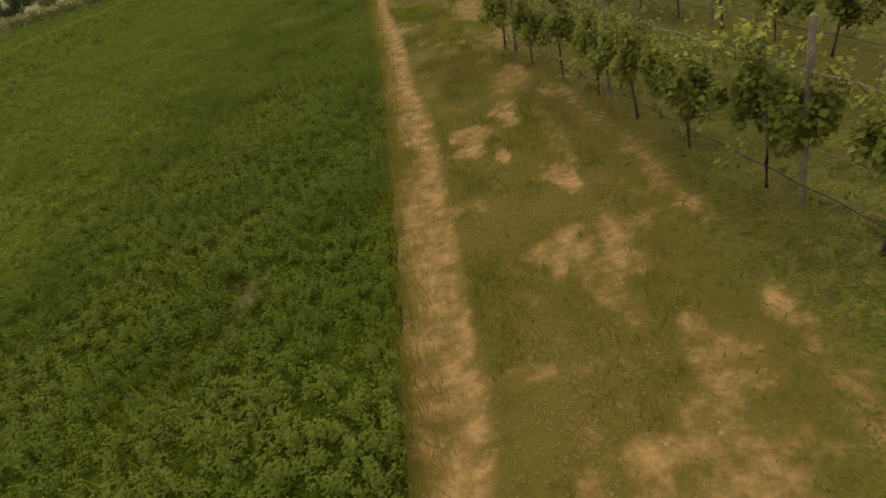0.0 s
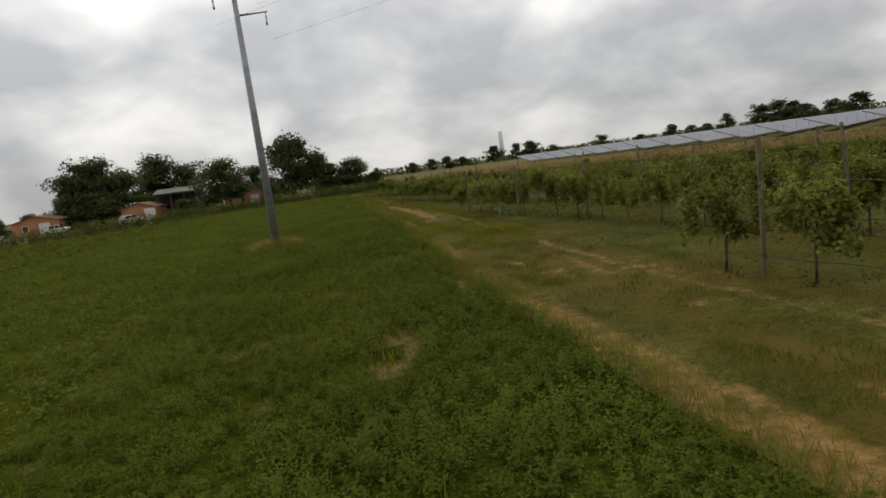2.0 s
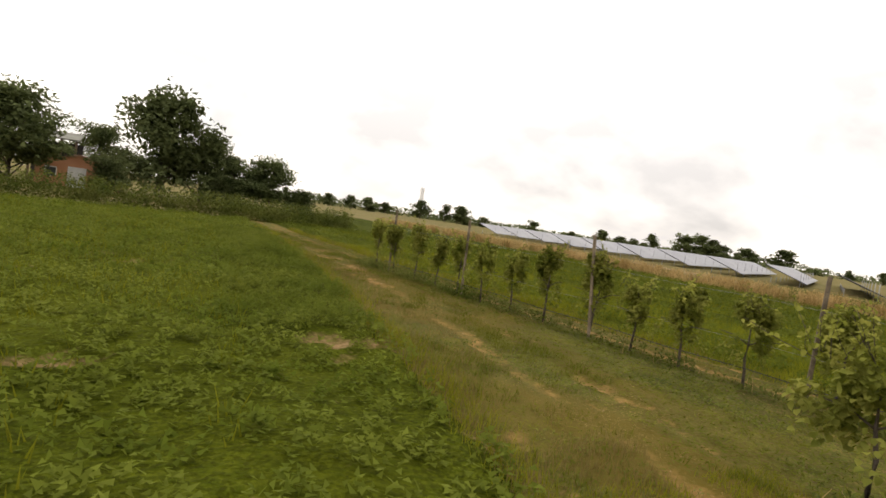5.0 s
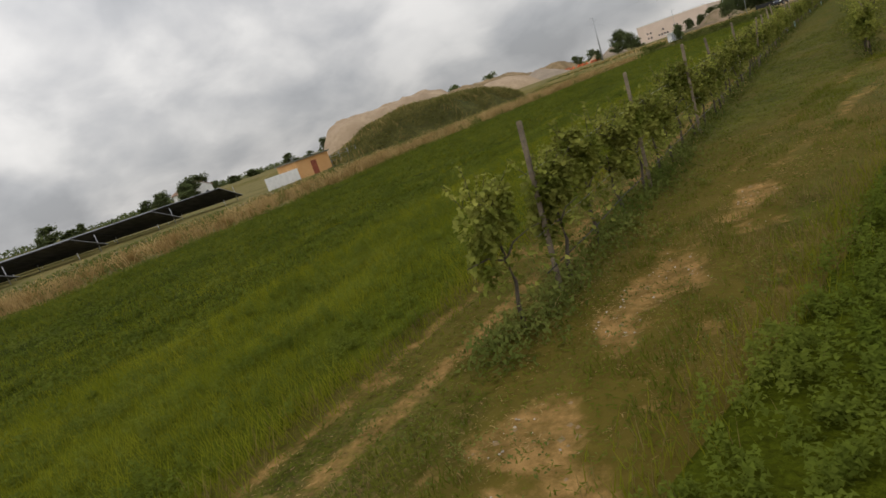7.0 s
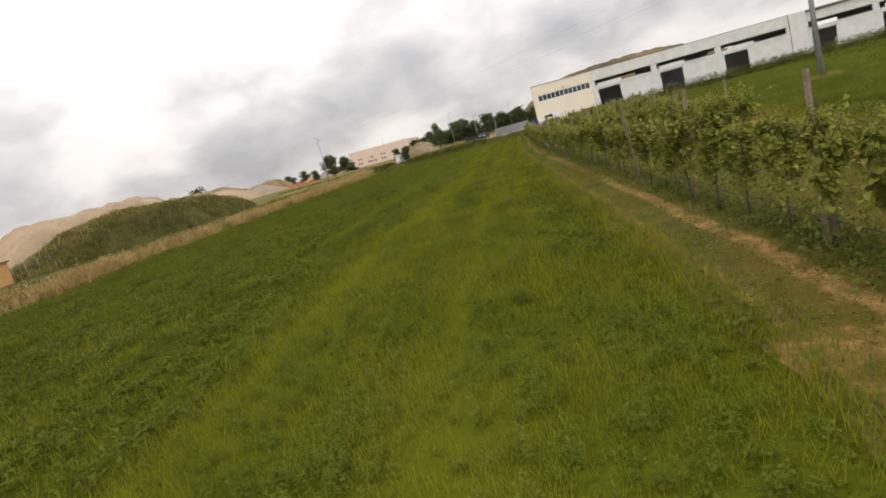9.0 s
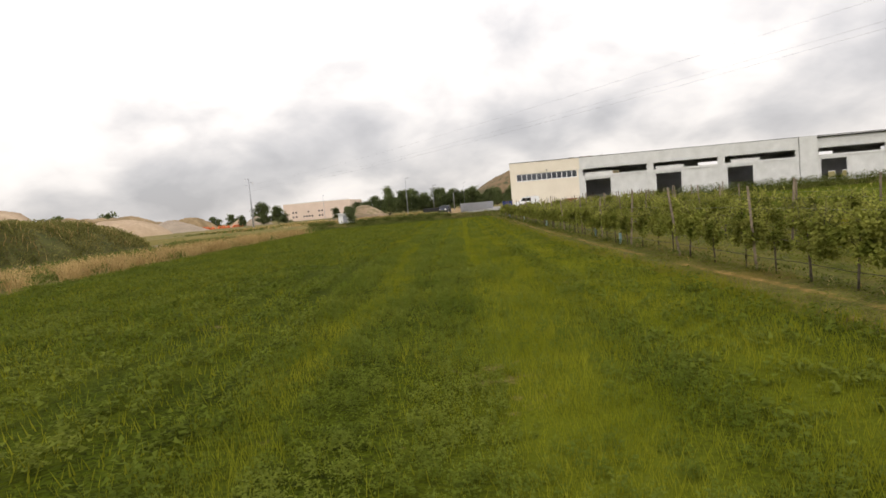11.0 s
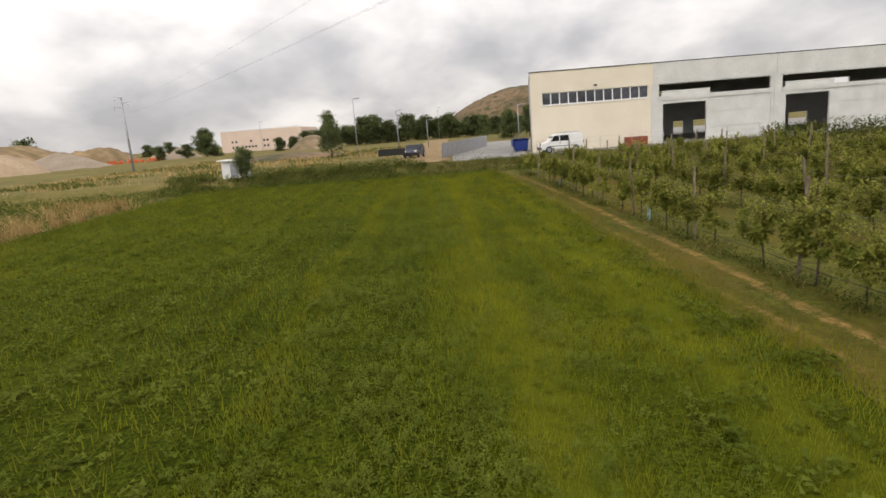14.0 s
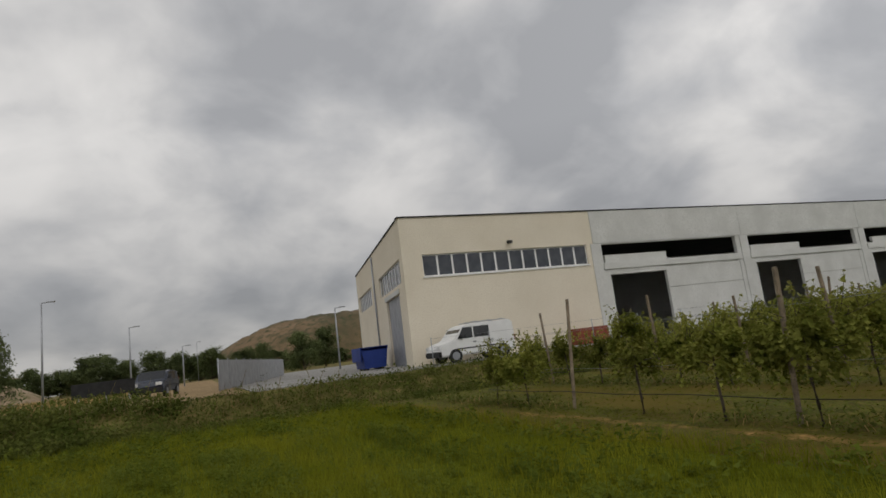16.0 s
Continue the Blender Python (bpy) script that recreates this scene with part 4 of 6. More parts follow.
# back wall, floor, roof, far end and inner wall
BACK = FRONT + DEPTH - 0.3
XB = X0 + DEPTH * math.tan(LEAN)
plan = [(X0 + 0.36, FRONT + 0.3), (83.4, FRONT + 0.3), (83.4, BACK), (XB + 0.3, BACK)]
back_holes = [(16.5, 21.5, 5.4, 6.5), (37, 42, 5.4, 6.5), (58, 63, 5.4, 6.5), (72, 77, 5.4, 6.5)] + [(a, b, Z - 0.3, 2.6) for a, b in ((19.6, 20.9), (22.2, 23.8), (34.4, 36.8), (61.9, 63.4), (64.6, 66.1))]
part("back_wall", wall_with_holes(XB, 83.7, Z - 0.3, TOP - 0.1, back_holes, BACK + 0.003, BACK + 0.3), "concrete", hall)
part("end_wall", box(83.41, FRONT + 0.86, Z - 0.3, 83.7, BACK, TOP), "concrete", hall)
part("inner_wall", box(9.8, FRONT + 0.31, Z + 0.07, 10.05, BACK - 0.01, TOP - 0.32), "concrete", hall)
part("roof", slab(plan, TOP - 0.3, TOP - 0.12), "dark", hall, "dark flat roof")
part("floor_slab", slab(plan, Z - 0.3, Z + 0.06), "yard", hall)

# yard
tagged(part("yard", box(-9.3, 121.3, Z - 0.25, 100, 178, Z + 0.03), "yard"), "worn grey concrete yard round the hall", "yard", kind="structure")


# ---------- utility pole in the field ----------
def lattice_pole(name, x, y, z, height, turn, label, r0=0.22, r1=0.11):
    p = thing(name, x, y, z, turn, label, "utility pole")
    part("shaft", tubing([(0, 0, -0.2), (0, 0, height * 0.5), (0, 0, height)], [r0, (r0 + r1) / 2, r1], 12), "steel", p)
    for h, s, length in ((height - 0.15, -1, 1.0), (height - 0.95, 1, 0.95), (height - 1.7, -1, 1.3)):
        arm = part("cross_arm", tubing([(0, 0, h), (s * length, 0, h + 0.12)], [0.05, 0.03], 6), "steel", p)
        part("insulator", tubing([(s * length * 0.93, 0, h + 0.08), (s * length * 0.93, 0, h - 0.12), (s * length * 0.93, 0, h - 0.2), (s * length * 0.93, 0, h - 0.45)], [0.02, 0.05, 0.03, 0.05], 8), "white", arm)
    return p


lattice_pole("utility_pole", 17.5, 46.8, 0, 12.0, 0, "tall grey steel power line pole standing in the lucerne", 0.2, 0.1)
lattice_pole("utility_pole", -62.1, 165.6, 0.4, 12.6, 40, "dark power line pole behind spoil heaps")

# ---------- trees, hedges and weeds ----------


def tree_kind(seed, wide, low, count, leaf, tall_bits=9):
    """A tree one metre high: tapered trunk with limbs and a crown of leaf clumps."""
    rs = np.random.default_rng(seed)
    t = thing("tree", 0, 0, -60)
    bark = tubing([(0, 0, -0.02), (0.005, 0.004, low), (0.0, 0.01, 0.6)], [0.022, 0.016, 0.008], 7)
    blobs = []
    for k in range(tall_bits):
        a, h = rs.uniform(0, 6.28), low + 0.12 + (0.78 - low) * (k + rs.uniform(0, 1)) / tall_bits
        r = wide * rs.uniform(0.25, 1.0) * (1 - 0.75 * max(0, h - 0.5) / 0.5)
        tip = np.array([r * math.cos(a), r * math.sin(a), h])
        blobs.append(tip)
        bark = join(bark, tubing([(0, 0, max(low * 0.7, h - 0.25)), tuple(tip)], [0.008, 0.003], 5))
    part("trunk", bark, "bark", t)
    blobs = np.array(blobs + [(0, 0, 0.82), (0.15 * wide, 0, 0.66), (-0.2 * wide, 0.1 * wide, 0.45), (0.2 * wide, -0.3 * wide, 0.3)])
    pick = rs.integers(0, len(blobs), count)
    way = rs.normal(0, 1, (count, 3))
    way /= np.linalg.norm(way, axis=1)[:, None]
    size = rs.uniform(0.6, 1.25, len(blobs))[pick][:, None]
    c = blobs[pick] + way * rs.uniform(0, 1, (count, 1)) ** 0.5 * size * (0.21, 0.21, 0.155)
    stray = rs.uniform(0, 1, count) < 0.2
    c[stray] += rs.normal(0, 0.035, (stray.sum(), 3))
    c = c[c[:, 2] > low * 0.6]
    co, fa = leaves(c, leaf, rs, 0.3, 1.3)
    sheet("crown", co, fa, "tree_leaf", t)
    return t


KINDS = [tree_kind(1, 0.34, 0.06, 7500, 0.031, 18), tree_kind(2, 0.4, 0.03, 8500, 0.033, 20), tree_kind(3, 0.26, 0.1, 6000, 0.028, 16), tree_kind(4, 0.38, 0.0, 8000, 0.033, 18), tree_kind(5, 0.42, -0.1, 6000, 0.04, 16)]
KINDS += [tree_kind(11, 0.34, 0.04, 1500, 0.065, 12), tree_kind(12, 0.4, 0.0, 1500, 0.068, 12), tree_kind(13, 0.24, 0.06, 1200, 0.06, 10), tree_kind(14, 0.42, -0.1, 1500, 0.07, 12), tree_kind(15, 0.45, -0.1, 1500, 0.075, 10)]


def tree(kind, x, y, z, high, wide, label, group="", turn=None):
    t = copy_thing(KINDS[kind], pose(x, y, z, 0, 0, (x * 37 + y * 11) % 360 if turn is None else turn) @ Matrix.Diagonal((wide, wide, high, 1)))
    return tagged(t, label, "tree", group)


def farm(x, y):
    """Place on the farmyard's plan."""
    return 18 + (x - 17) * 0.75, -48 + (y + 90) * 0.75


DARK = "broad dark green tree beside the farmyard"
for k, x, y, h, w in ((1, 53, -110, 18, 22), (3, 58, -104, 14, 17), (3, 47, -106, 13.5, 16), (1, 52, -102, 9, 17), (1, 39, -122, 18, 20), (0, 31, -124, 15, 16), (1, 20.5, -84, 12.5, 17), (0, 12, -126, 12, 16),
                      (1, 2.5, -104, 18, 20), (3, -4, -104, 12, 15), (3, -10, -106, 9, 12), (1, -16, -104, 9.5, 13), (4, -21, -100, 4.6, 8), (4, 10, -87, 5, 8), (4, -8, -98, 5, 10), (4, 30, -86, 4, 8)):
    tree(k, *farm(x, y), 0, 0.75 * h, 0.75 * w, DARK, "trees round the farmyard")
for k, x, y, h, w in ((2, 104, -116, 13, 8), (3, 99, -110, 8, 9), (2, 94, -116, 12, 8), (3, 89, -112, 7, 9), (3, 83, -114, 6.5, 9), (4, 78, -112, 5.5, 8), (4, 71, -112, 5.5, 8), (3, 110, -112, 9, 10), (3, 118, -112, 9, 11), (2, 66, -122, 9, 5)):
    tree(k, *farm(x, y), 0, 0.75 * h, 0.75 * w, "dark green tree in a field hedge", "trees in the southern hedge")
rs = np.random.default_rng(77)
for x, h in ((-104, 9), (-116, 9), (-127, 7), (-148, 13), (-160, 11), (-170, 13), (-181, 11), (-190, 8), (-235, 11), (-262, 7), (-290, 11), (-305, 9), (-330, 9), (-358, 15), (-374, 17), (-392, 20), (-407, 19), (-420, 15), (-70, 7), (-88, 7), (-50, 6), (-450, 14), (-480, 12)):
    tree(5 + int(rs.integers(0, 4)), x, -300 + rs.uniform(-12, 12), 0, h * rs.uniform(0.85, 1.05), h * rs.uniform(1.2, 1.9), "distant dark green tree on the plain", "far trees on the plain")
for k in range(46):
    x, y = -330 - 80 * rs.uniform(0, 1), -260 + 12.5 * k + rs.uniform(-5, 5)
    h = rs.uniform(4, 9) * (1.5 if rs.uniform() < 0.15 else 1)
    tree(5 + int(rs.integers(0, 5)), x, y, 0, h, h * rs.uniform(1.3, 2.2), "distant dark green tree on the plain", "far trees on the plain")
fx, fz = np.random.default_rng(79), []
n = 900
x = fx.uniform(-560, -40, n)
y = -345 + fx.normal(0, 6, n)
c = np.repeat(np.stack([x, y, 0.5 + 0 * x], 1), 9, 0) + fx.normal(0, 1, (n * 9, 3)) * (3.0, 2.0, 0.6)
c[:, 2] = fx.uniform(0, 1, n * 9) * (2.5 + 5.5 * np.repeat(mottle(x, y, 22, 83), 9) ** 1.5)
tagged(sheet("far_woods", *leaves(c, 1.5, fx, 0.3, 1.3), "tree_leaf"), "low dark tree line on the southern horizon", "woods", kind="stuff")
y = fx.uniform(-330, 330, n)
x = -430 + fx.normal(0, 8, n)
c = np.repeat(np.stack([x, y, 0.5 + 0 * x], 1), 9, 0) + fx.normal(0, 1, (n * 9, 3)) * (2.0, 3.0, 0.6)
c[:, 2] = fx.uniform(0, 1, n * 9) * (2.5 + 6 * np.repeat(mottle(x, y, 24, 85), 9) ** 1.5)
tagged(sheet("far_woods", *leaves(c, 1.6, fx, 0.3, 1.3), "tree_leaf"), "low dark tree line on the western horizon", "woods", kind="stuff")
for k, x, y, h, w in ((0, -168, 93, 6.5, 8), (1, -172, 97, 7.5, 9), (0, -178, 90, 6.5, 8)):
    tree(k, x, y, 0.2, h, w, "dark tree beside a white cottage")
NORTH = ((0, -95, 7), (1, -90.5, 8.5), (3, -86, 5), (4, -104, 5), (3, -49.6, 8.5), (1, -43, 9.5), (0, -36, 11), (2, -29, 10), (0, -22.5, 10), (1, -17, 9.5), (0, -12, 9.5), (3, -6, 7.5), (3, -56, 7), (1, 0, 8.5), (3, 6, 7.5), (4, 12, 6), (3, -32, 7), (4, -25, 6), (0, -39, 9), (1, -46, 8), (3, -19.5, 8), (0, -9, 8.5), (1, -14.5, 8), (3, -3, 7), (0, -53, 7.5), (4, -28, 7), (2, -33.5, 10.5), (4, -60, 5), (4, -66, 5), (4, 18, 5))
for k, x, h in NORTH:
    tree(k, x, 262 + (x * 7) % 9, 0.7, h * rs.uniform(0.72, 1.0), h * rs.uniform(0.9, 1.25), "dark green tree in a distant row", "trees behind the works")
tree(2, -27.0, 155.6, 0.8, 7.1, 5.6, "slim leafy poplar on the verge")
for k, x, y, h in ((3, 4, 196, 6.5), (0, 9, 204, 7.5), (2, -1, 210, 6)):
    tree(k, x, y, 0.7, h, h, "bushy green tree at the foot of the hill")


def blades(name, x, y, z, high, wide, lean, seed, material, label, category, short=False):
    """Upright grass stalks, one bent quad pair each, at the given feet."""
    rs = np.random.default_rng(seed)
    n = len(x)
    a, h = rs.uniform(0, 6.28, n), high * rs.uniform(0.6, 1.2, n)
    dx, dy = np.cos(a), np.sin(a)
    off = rs.normal(0, lean, (n, 2)) * h[:, None]
    foot = np.stack([x, y, z], 1)
    mid = foot + np.stack([off[:, 0] * 0.4, off[:, 1] * 0.4, h * 0.6], 1)
    tip = foot + np.stack([off[:, 0], off[:, 1], h], 1)
    s = np.stack([dx, dy, 0 * dx], 1) * wide / 2
    if short:
        co = np.stack([foot - s, foot + s, tip + s * 0.3, tip - s * 0.3], 1).reshape(-1, 3)
        return tagged(sheet(name, co, np.arange(4 * n).reshape(-1, 4), material), label, category, kind="stuff")
    co = np.stack([foot - s * 0.7, foot + s * 0.7, mid + s, mid - s, tip + s * 0.25, tip - s * 0.25], 1).reshape(-1, 3)
    i = np.arange(n)[:, None] * 6
    fa = np.concatenate([i + [0, 1, 2, 3], i + [3, 2, 4, 5]])
    return tagged(sheet(name, co, fa, material), label, category, kind="stuff")


def scatter(n, x0, x1, y0, y1, seed, lumps=0.0, size=2.0):
    rs = np.random.default_rng(seed)
    x, y = rs.uniform(x0, x1, n), rs.uniform(y0, y1, n)
    if lumps:
        ok = rs.uniform(0, 1, n) < smooth(lumps, lumps + 0.25, mottle(x, y, size, seed + 3))
        x, y = x[ok], y[ok]
    return x, y


def shrubbery(name, x, y, z, high, leaf, per, seed, material, label, category, spread=0.22):
    """Leafy weeds or low bushes: a cloud of leaves over each foot."""
    rs = np.random.default_rng(seed)
    n = len(x)
    h = np.repeat(high * rs.uniform(0.5, 1.3, n), per)
    k = rs.uniform(0, 1, n * per) ** 0.8
    c = np.repeat(np.stack([x, y, np.broadcast_to(z, x.shape)], 1), per, 0)
    c += np.stack([rs.normal(0, spread, n * per) * (1.2 - 0.7 * k), rs.normal(0, spread, n * per) * (1.2 - 0.7 * k), k * h], 1)
    co, fa = leaves(c, leaf, rs, 0.3, 1.6)
    return tagged(sheet(name, co, fa, material), label, category, kind="stuff")


# dry grass along the western edge of the field, green band and bank behind it
LANE_Y, LANE_X = [-80, 10, 48, 67, 101, 125, 150, 220, 260], [-51, -51, -51, -51, -53, -62, -77, -103, -118]


def banded(n, a, b, y0, y1, seed, lumps, size):
    """Places spread over a band that follows the western field edge."""
    x, y = scatter(n, a, b, y0, y1, seed, lumps, size)
    return x + west_l(y), y


def bank(x, y):
    """Height of the overgrown bank beside the dirt lane."""
    r = np.hypot((x + 61.5) / 8.5, (y - 83) / 31)
    return (4.7 - 0.03 * np.clip(y - 80, 0, 40)) * smooth(53, 76, y) * np.clip(1 - r ** 3.4, 0, 1) ** 0.8 * (0.8 + 0.4 * mottle(x, y, 6, 301))


x, y = banded(78000, -6.0, 0.6, -70, 109, 201, 0.46, 1.0)
blades("dry_grass", x, y, 0 * x, 0.9, 0.045, 0.42, 202, "straw", "tall dry straw-coloured grass at the field edge", "grass")
x, y = banded(9000, -6.0, 0.3, -70, 106, 209, 0.5, 1.2)
shrubbery("grass_heads", x, y, 0.6 + 0 * x, 0.55, 0.06, 9, 210, "straw", "feathery pale seed heads over the dry grass", "grass", 0.16)
x, y = banded(9000, -9.5, 0.3, -70, 120, 203, 0.5, 1.4)
shrubbery("green_weeds", x, y, 0 * x, 0.62, 0.09, 9, 204, "weeds", "green weeds between the dry grass", "weeds")
x, y = scatter(26000, -70, -33, -10, 175, 219, 0.18, 4.0)
ok = x > np.interp(y, LANE_Y, LANE_X) + 2.3
shrubbery("waste_weeds", x[ok], y[ok], 0 * x[ok], 0.5, 0.13, 8, 220, "weeds", "green weeds on the waste ground", "weeds", 0.35)
x, y = scatter(17000, -71, -53, 50, 114, 205, 0.12, 5.0)
ok = bank(x, y) > 0.15
x, y = x[ok], y[ok]
shrubbery("bank_weeds", x, y, bank(x, y) - 0.3, 0.8, 0.14, 10, 206, "scrub_leaf", "rough green scrub on a bank", "scrub", 0.45)
x, y = scatter(2200, -71, -53, 50, 114, 224, 0.4, 4.0)
ok = bank(x, y) > 0.15
blades("bank_grass", x[ok], y[ok], bank(x[ok], y[ok]) - 0.1, 0.95, 0.09, 0.3, 225, "straw", "dry grass among the scrub on the bank", "grass")
x, y = scatter(26000, -75, -34, -60, 200, 207, 0.42, 4.0)
ok = x > np.interp(y, LANE_Y, LANE_X) + 2.0
blades("pale_grass", x[ok], y[ok], 0 * x[ok], 0.55, 0.06, 0.4, 208, "straw", "pale dry grass on the waste ground", "grass")
# weeds along the northern edge, rising on the bank
x, y = scatter(5200, -34, 40, 116.9, 121.0, 211, 0.15, 2.0)
low = (x > -14) & (rs.uniform(0, 1, len(x)) < 0.93)
shrubbery("verge_weeds", x[low], y[low], land(x[low], y[low]) - 0.03, 0.3, 0.06, 20, 212, "weeds", "tangled green weeds on the bank below the yard", "weeds", 0.3)
shrubbery("verge_weeds", x[~low], y[~low], land(x[~low], y[~low]) - 0.03, 0.4, 0.1, 13, 226, "weeds", "taller green weeds on the bank below the road", "weeds", 0.25)
x, y = scatter(2600, -36, -12, 117.2, 122.5, 213, 0.25, 2.0)
ok = (x < -31.5) | (x > -27.2)
x, y = x[ok], y[ok]
shrubbery("tall_weeds", x, y, land(x, y) - 0.02, 0.6, 0.075, 18, 214, "weeds", "tall dark green weeds at the field end", "weeds", 0.35)
x, y = scatter(170, -26, -5, 117.6, 120.5, 229, 0.3, 2.0)
blades("weed_stalks", x, y, land(x, y) - 0.02, 1.25, 0.018, 0.18, 230, "dry_blade", "tall dry weed stalks at the field end", "weeds")
shrubbery("tall_weeds", x[::3], y[::3], land(x[::3], y[::3]) - 0.02, 1.0, 0.05, 34, 261, "weeds", "single tall dark green weeds at the field end", "weeds", 0.2)
x, y = scatter(7000, -60, -9.6, 121, 190, 215, 0.4, 5.0)
ok = (x < -16.5) | (y > 250)
x, y = x[ok], y[ok]
blades("verge_grass", x, y, land(x, y) - 0.02, 0.5, 0.08, 0.4, 216, "straw", "pale dry grass on the building plot", "grass")
x, y = scatter(4500, -60, -16.5, 122, 190, 227, 0.45, 5.0)
shrubbery("plot_weeds", x, y, land(x, y) - 0.03, 0.32, 0.15, 8, 228, "weeds", "rough green weeds on the building plot", "weeds", 0.4)
x, y = scatter(3600, 19, 95, 117.5, 122, 217, 0.2, 4.0)
shrubbery("yard_edge_weeds", x, y, land(x, y) - 0.02, 1.1, 0.14, 12, 218, "weeds", "tall green weeds in front of the hall", "weeds", 0.35)
# hedge along the southern field end
x, y = scatter(5200, -7, 125, -3.6, 0.2, 221)
y = y + hedge_y(x)
shrubbery("field_hedge", x, y, 0 * x, 1.5, 0.12, 18, 222, "weeds", "dense green field hedge along the crop", "hedge", 0.35)
# grass and weeds under the vines
vx, vy = [], []
rs = np.random.default_rng(231)
for rx, start in ROWS:
    n = int((ROW_END - start) * 17)
    yy = rs.uniform(start - 0.4, ROW_END, n)
    xx = row_x(yy) + rx + rs.normal(0, 0.22, n)
    ok = rs.uniform(0, 1, n) < smooth(0.25, 0.5, mottle(xx, yy, 1.6, 233)) * (0.25 if rx > 10 else 1)
    vx.append(xx[ok])
    vy.append(yy[ok])
x, y = np.concatenate(vx), np.concatenate(vy)
shrubbery("row_weeds", x, y, 0.05 + 0 * x, 0.26, 0.045, 11, 234, "weeds", "low green weeds at the foot of the vines", "weeds", 0.13)
n = 260
yy = rs.uniform(3.2, 13, n)
xx = row_x(yy) + rs.normal(0.1, 0.28, n)
shrubbery("foot_weeds", xx, yy, 0.05 + 0 * xx, 0.36, 0.045, 16, 236, "weeds", "lush dark weeds round the first vines", "weeds", 0.15)
blades("row_straw", x[::3], y[::3], 0.03 + 0 * x[::3], 0.24, 0.012, 0.4, 235, "straw", "dry grass stalks at the foot of the vines", "grass")
# short grass and litter on the track and between the rows
def litter(name, x, y, z, wide, long, flat, seed, material, label):
    rs = np.random.default_rng(seed)
    co, fa = leaves(np.stack([x, y, z], 1), wide, rs, flat, long)
    return tagged(sheet(name, co, fa, material), label, "grass", kind="stuff")


rs = np.random.default_rng(241)
n = 260000
y = rs.uniform(-12, 112, n)
x = edge_x(y) - rs.uniform(-0.1, 5.0, n)
ok = (x > row_ends(y) - 0.2) & (east_bare(x, y) < rs.uniform(0.2, 1.5, n)) & (rs.uniform(0, 1, n) < 0.3 + 1.0 * mottle(x, y, 0.7, 242))
x, y = x[ok], y[ok]
z = 0.085 + bumps(x, y) + rs.uniform(0, 0.035, len(x))
dry = mottle(x, y * 0.5, 1.0, 248) + 0.25 * east_bare(x, y) + 0.06 + 0.08 * smooth(76, 94, y) + rs.normal(0, 0.07, len(x)) > 0.63
litter("track_grass", x[~dry], y[~dry], z[~dry], 0.016, 4.0, 0.8, 243, "track_blade", "short yellow-green grass on the track")
litter("track_straw", x[dry], y[dry], z[dry], 0.009, 5.0, 0.85, 244, "dry_blade", "short dried grass lying on the track")
n = 120000
y = rs.uniform(-12, 112, n)
x = west_r(y) + rs.uniform(-0.1, 2.2, n)
ok = (west_bare(x, y) < rs.uniform(0.1, 1.2, n)) & (rs.uniform(0, 1, n) < 0.3 + 1.0 * mottle(x, y, 0.7, 245))
x, y = x[ok], y[ok]
z = 0.08 + bumps(x, y) + rs.uniform(0, 0.035, len(x))
dry = mottle(x, y * 0.5, 1.0, 250) + rs.normal(0, 0.07, len(x)) > 0.64
litter("headland_grass", x[~dry], y[~dry], z[~dry], 0.016, 4.5, 0.8, 246, "track_blade", "short yellow-green grass beside the vines")
litter("headland_straw", x[dry], y[dry], z[dry], 0.009, 5.0, 0.85, 253, "dry_blade", "short dried grass lying beside the vines")
n = 190000
y = rs.uniform(6, 115, n)
x = row_ends(y) - rs.uniform(0, 5.5, n)
ok = (x > row_x(y) - 0.2) & (rs.uniform(0, 1, n) < 0.4 + 0.9 * mottle(x, y, 0.9, 249)) & (east_bare(x, y) < rs.uniform(0.2, 1.5, n))
x, y = x[ok], y[ok]
dry = mottle(x, y * 0.5, 1.0, 248) + rs.normal(0, 0.07, len(x)) > 0.66
z = 0.085 + bumps(x, y) + rs.uniform(0, 0.05, len(x))
litter("alley_grass", x[~dry], y[~dry], z[~dry], 0.017, 4.5, 0.7, 247, "track_blade", "mown grass between the vine rows")
litter("alley_straw", x[dry], y[dry], z[dry], 0.01, 5.0, 0.85, 254, "dry_blade", "dried grass lying between the vine rows")
n = 90000
y, x = rs.uniform(6, 115, n), rs.uniform(-4, 15, n)
ok = (x < row_ends(y) - 5) & (x > row_x(y) - 0.2) & (rs.uniform(0, 1, n) < 0.3 + mottle(x, y, 1.5, 249))
litter("alley_grass", x[ok], y[ok], 0.08 + rs.uniform(0, 0.05, ok.sum()), 0.026, 4.0, 0.6, 255, "track_blade", "mown grass between the vine rows")
n = 70000
y = rs.uniform(-9, 14, n)
x = rs.uniform(0.6, 7, n)
ok = (x > west_r(y) + 0.25) & (x < edge_x(y) - 0.1) & (rs.uniform(0, 1, n) < smooth(0.35, 0.65, mottle(x, y, 0.5, 258)))
x, y = x[ok], y[ok]
dry = rs.uniform(0, 1, len(x)) < 0.55
z = 0.075 + bumps(x, y) + rs.uniform(-0.02, 0.03, len(x))
litter("worn_track_straw", x[dry], y[dry], z[dry], 0.01, 5.0, 0.85, 259, "straw", "broken straw lying on the worn track")
litter("worn_track_grass", x[~dry], y[~dry], z[~dry], 0.014, 4.0, 0.6, 260, "track_blade", "trodden grass on the worn track")
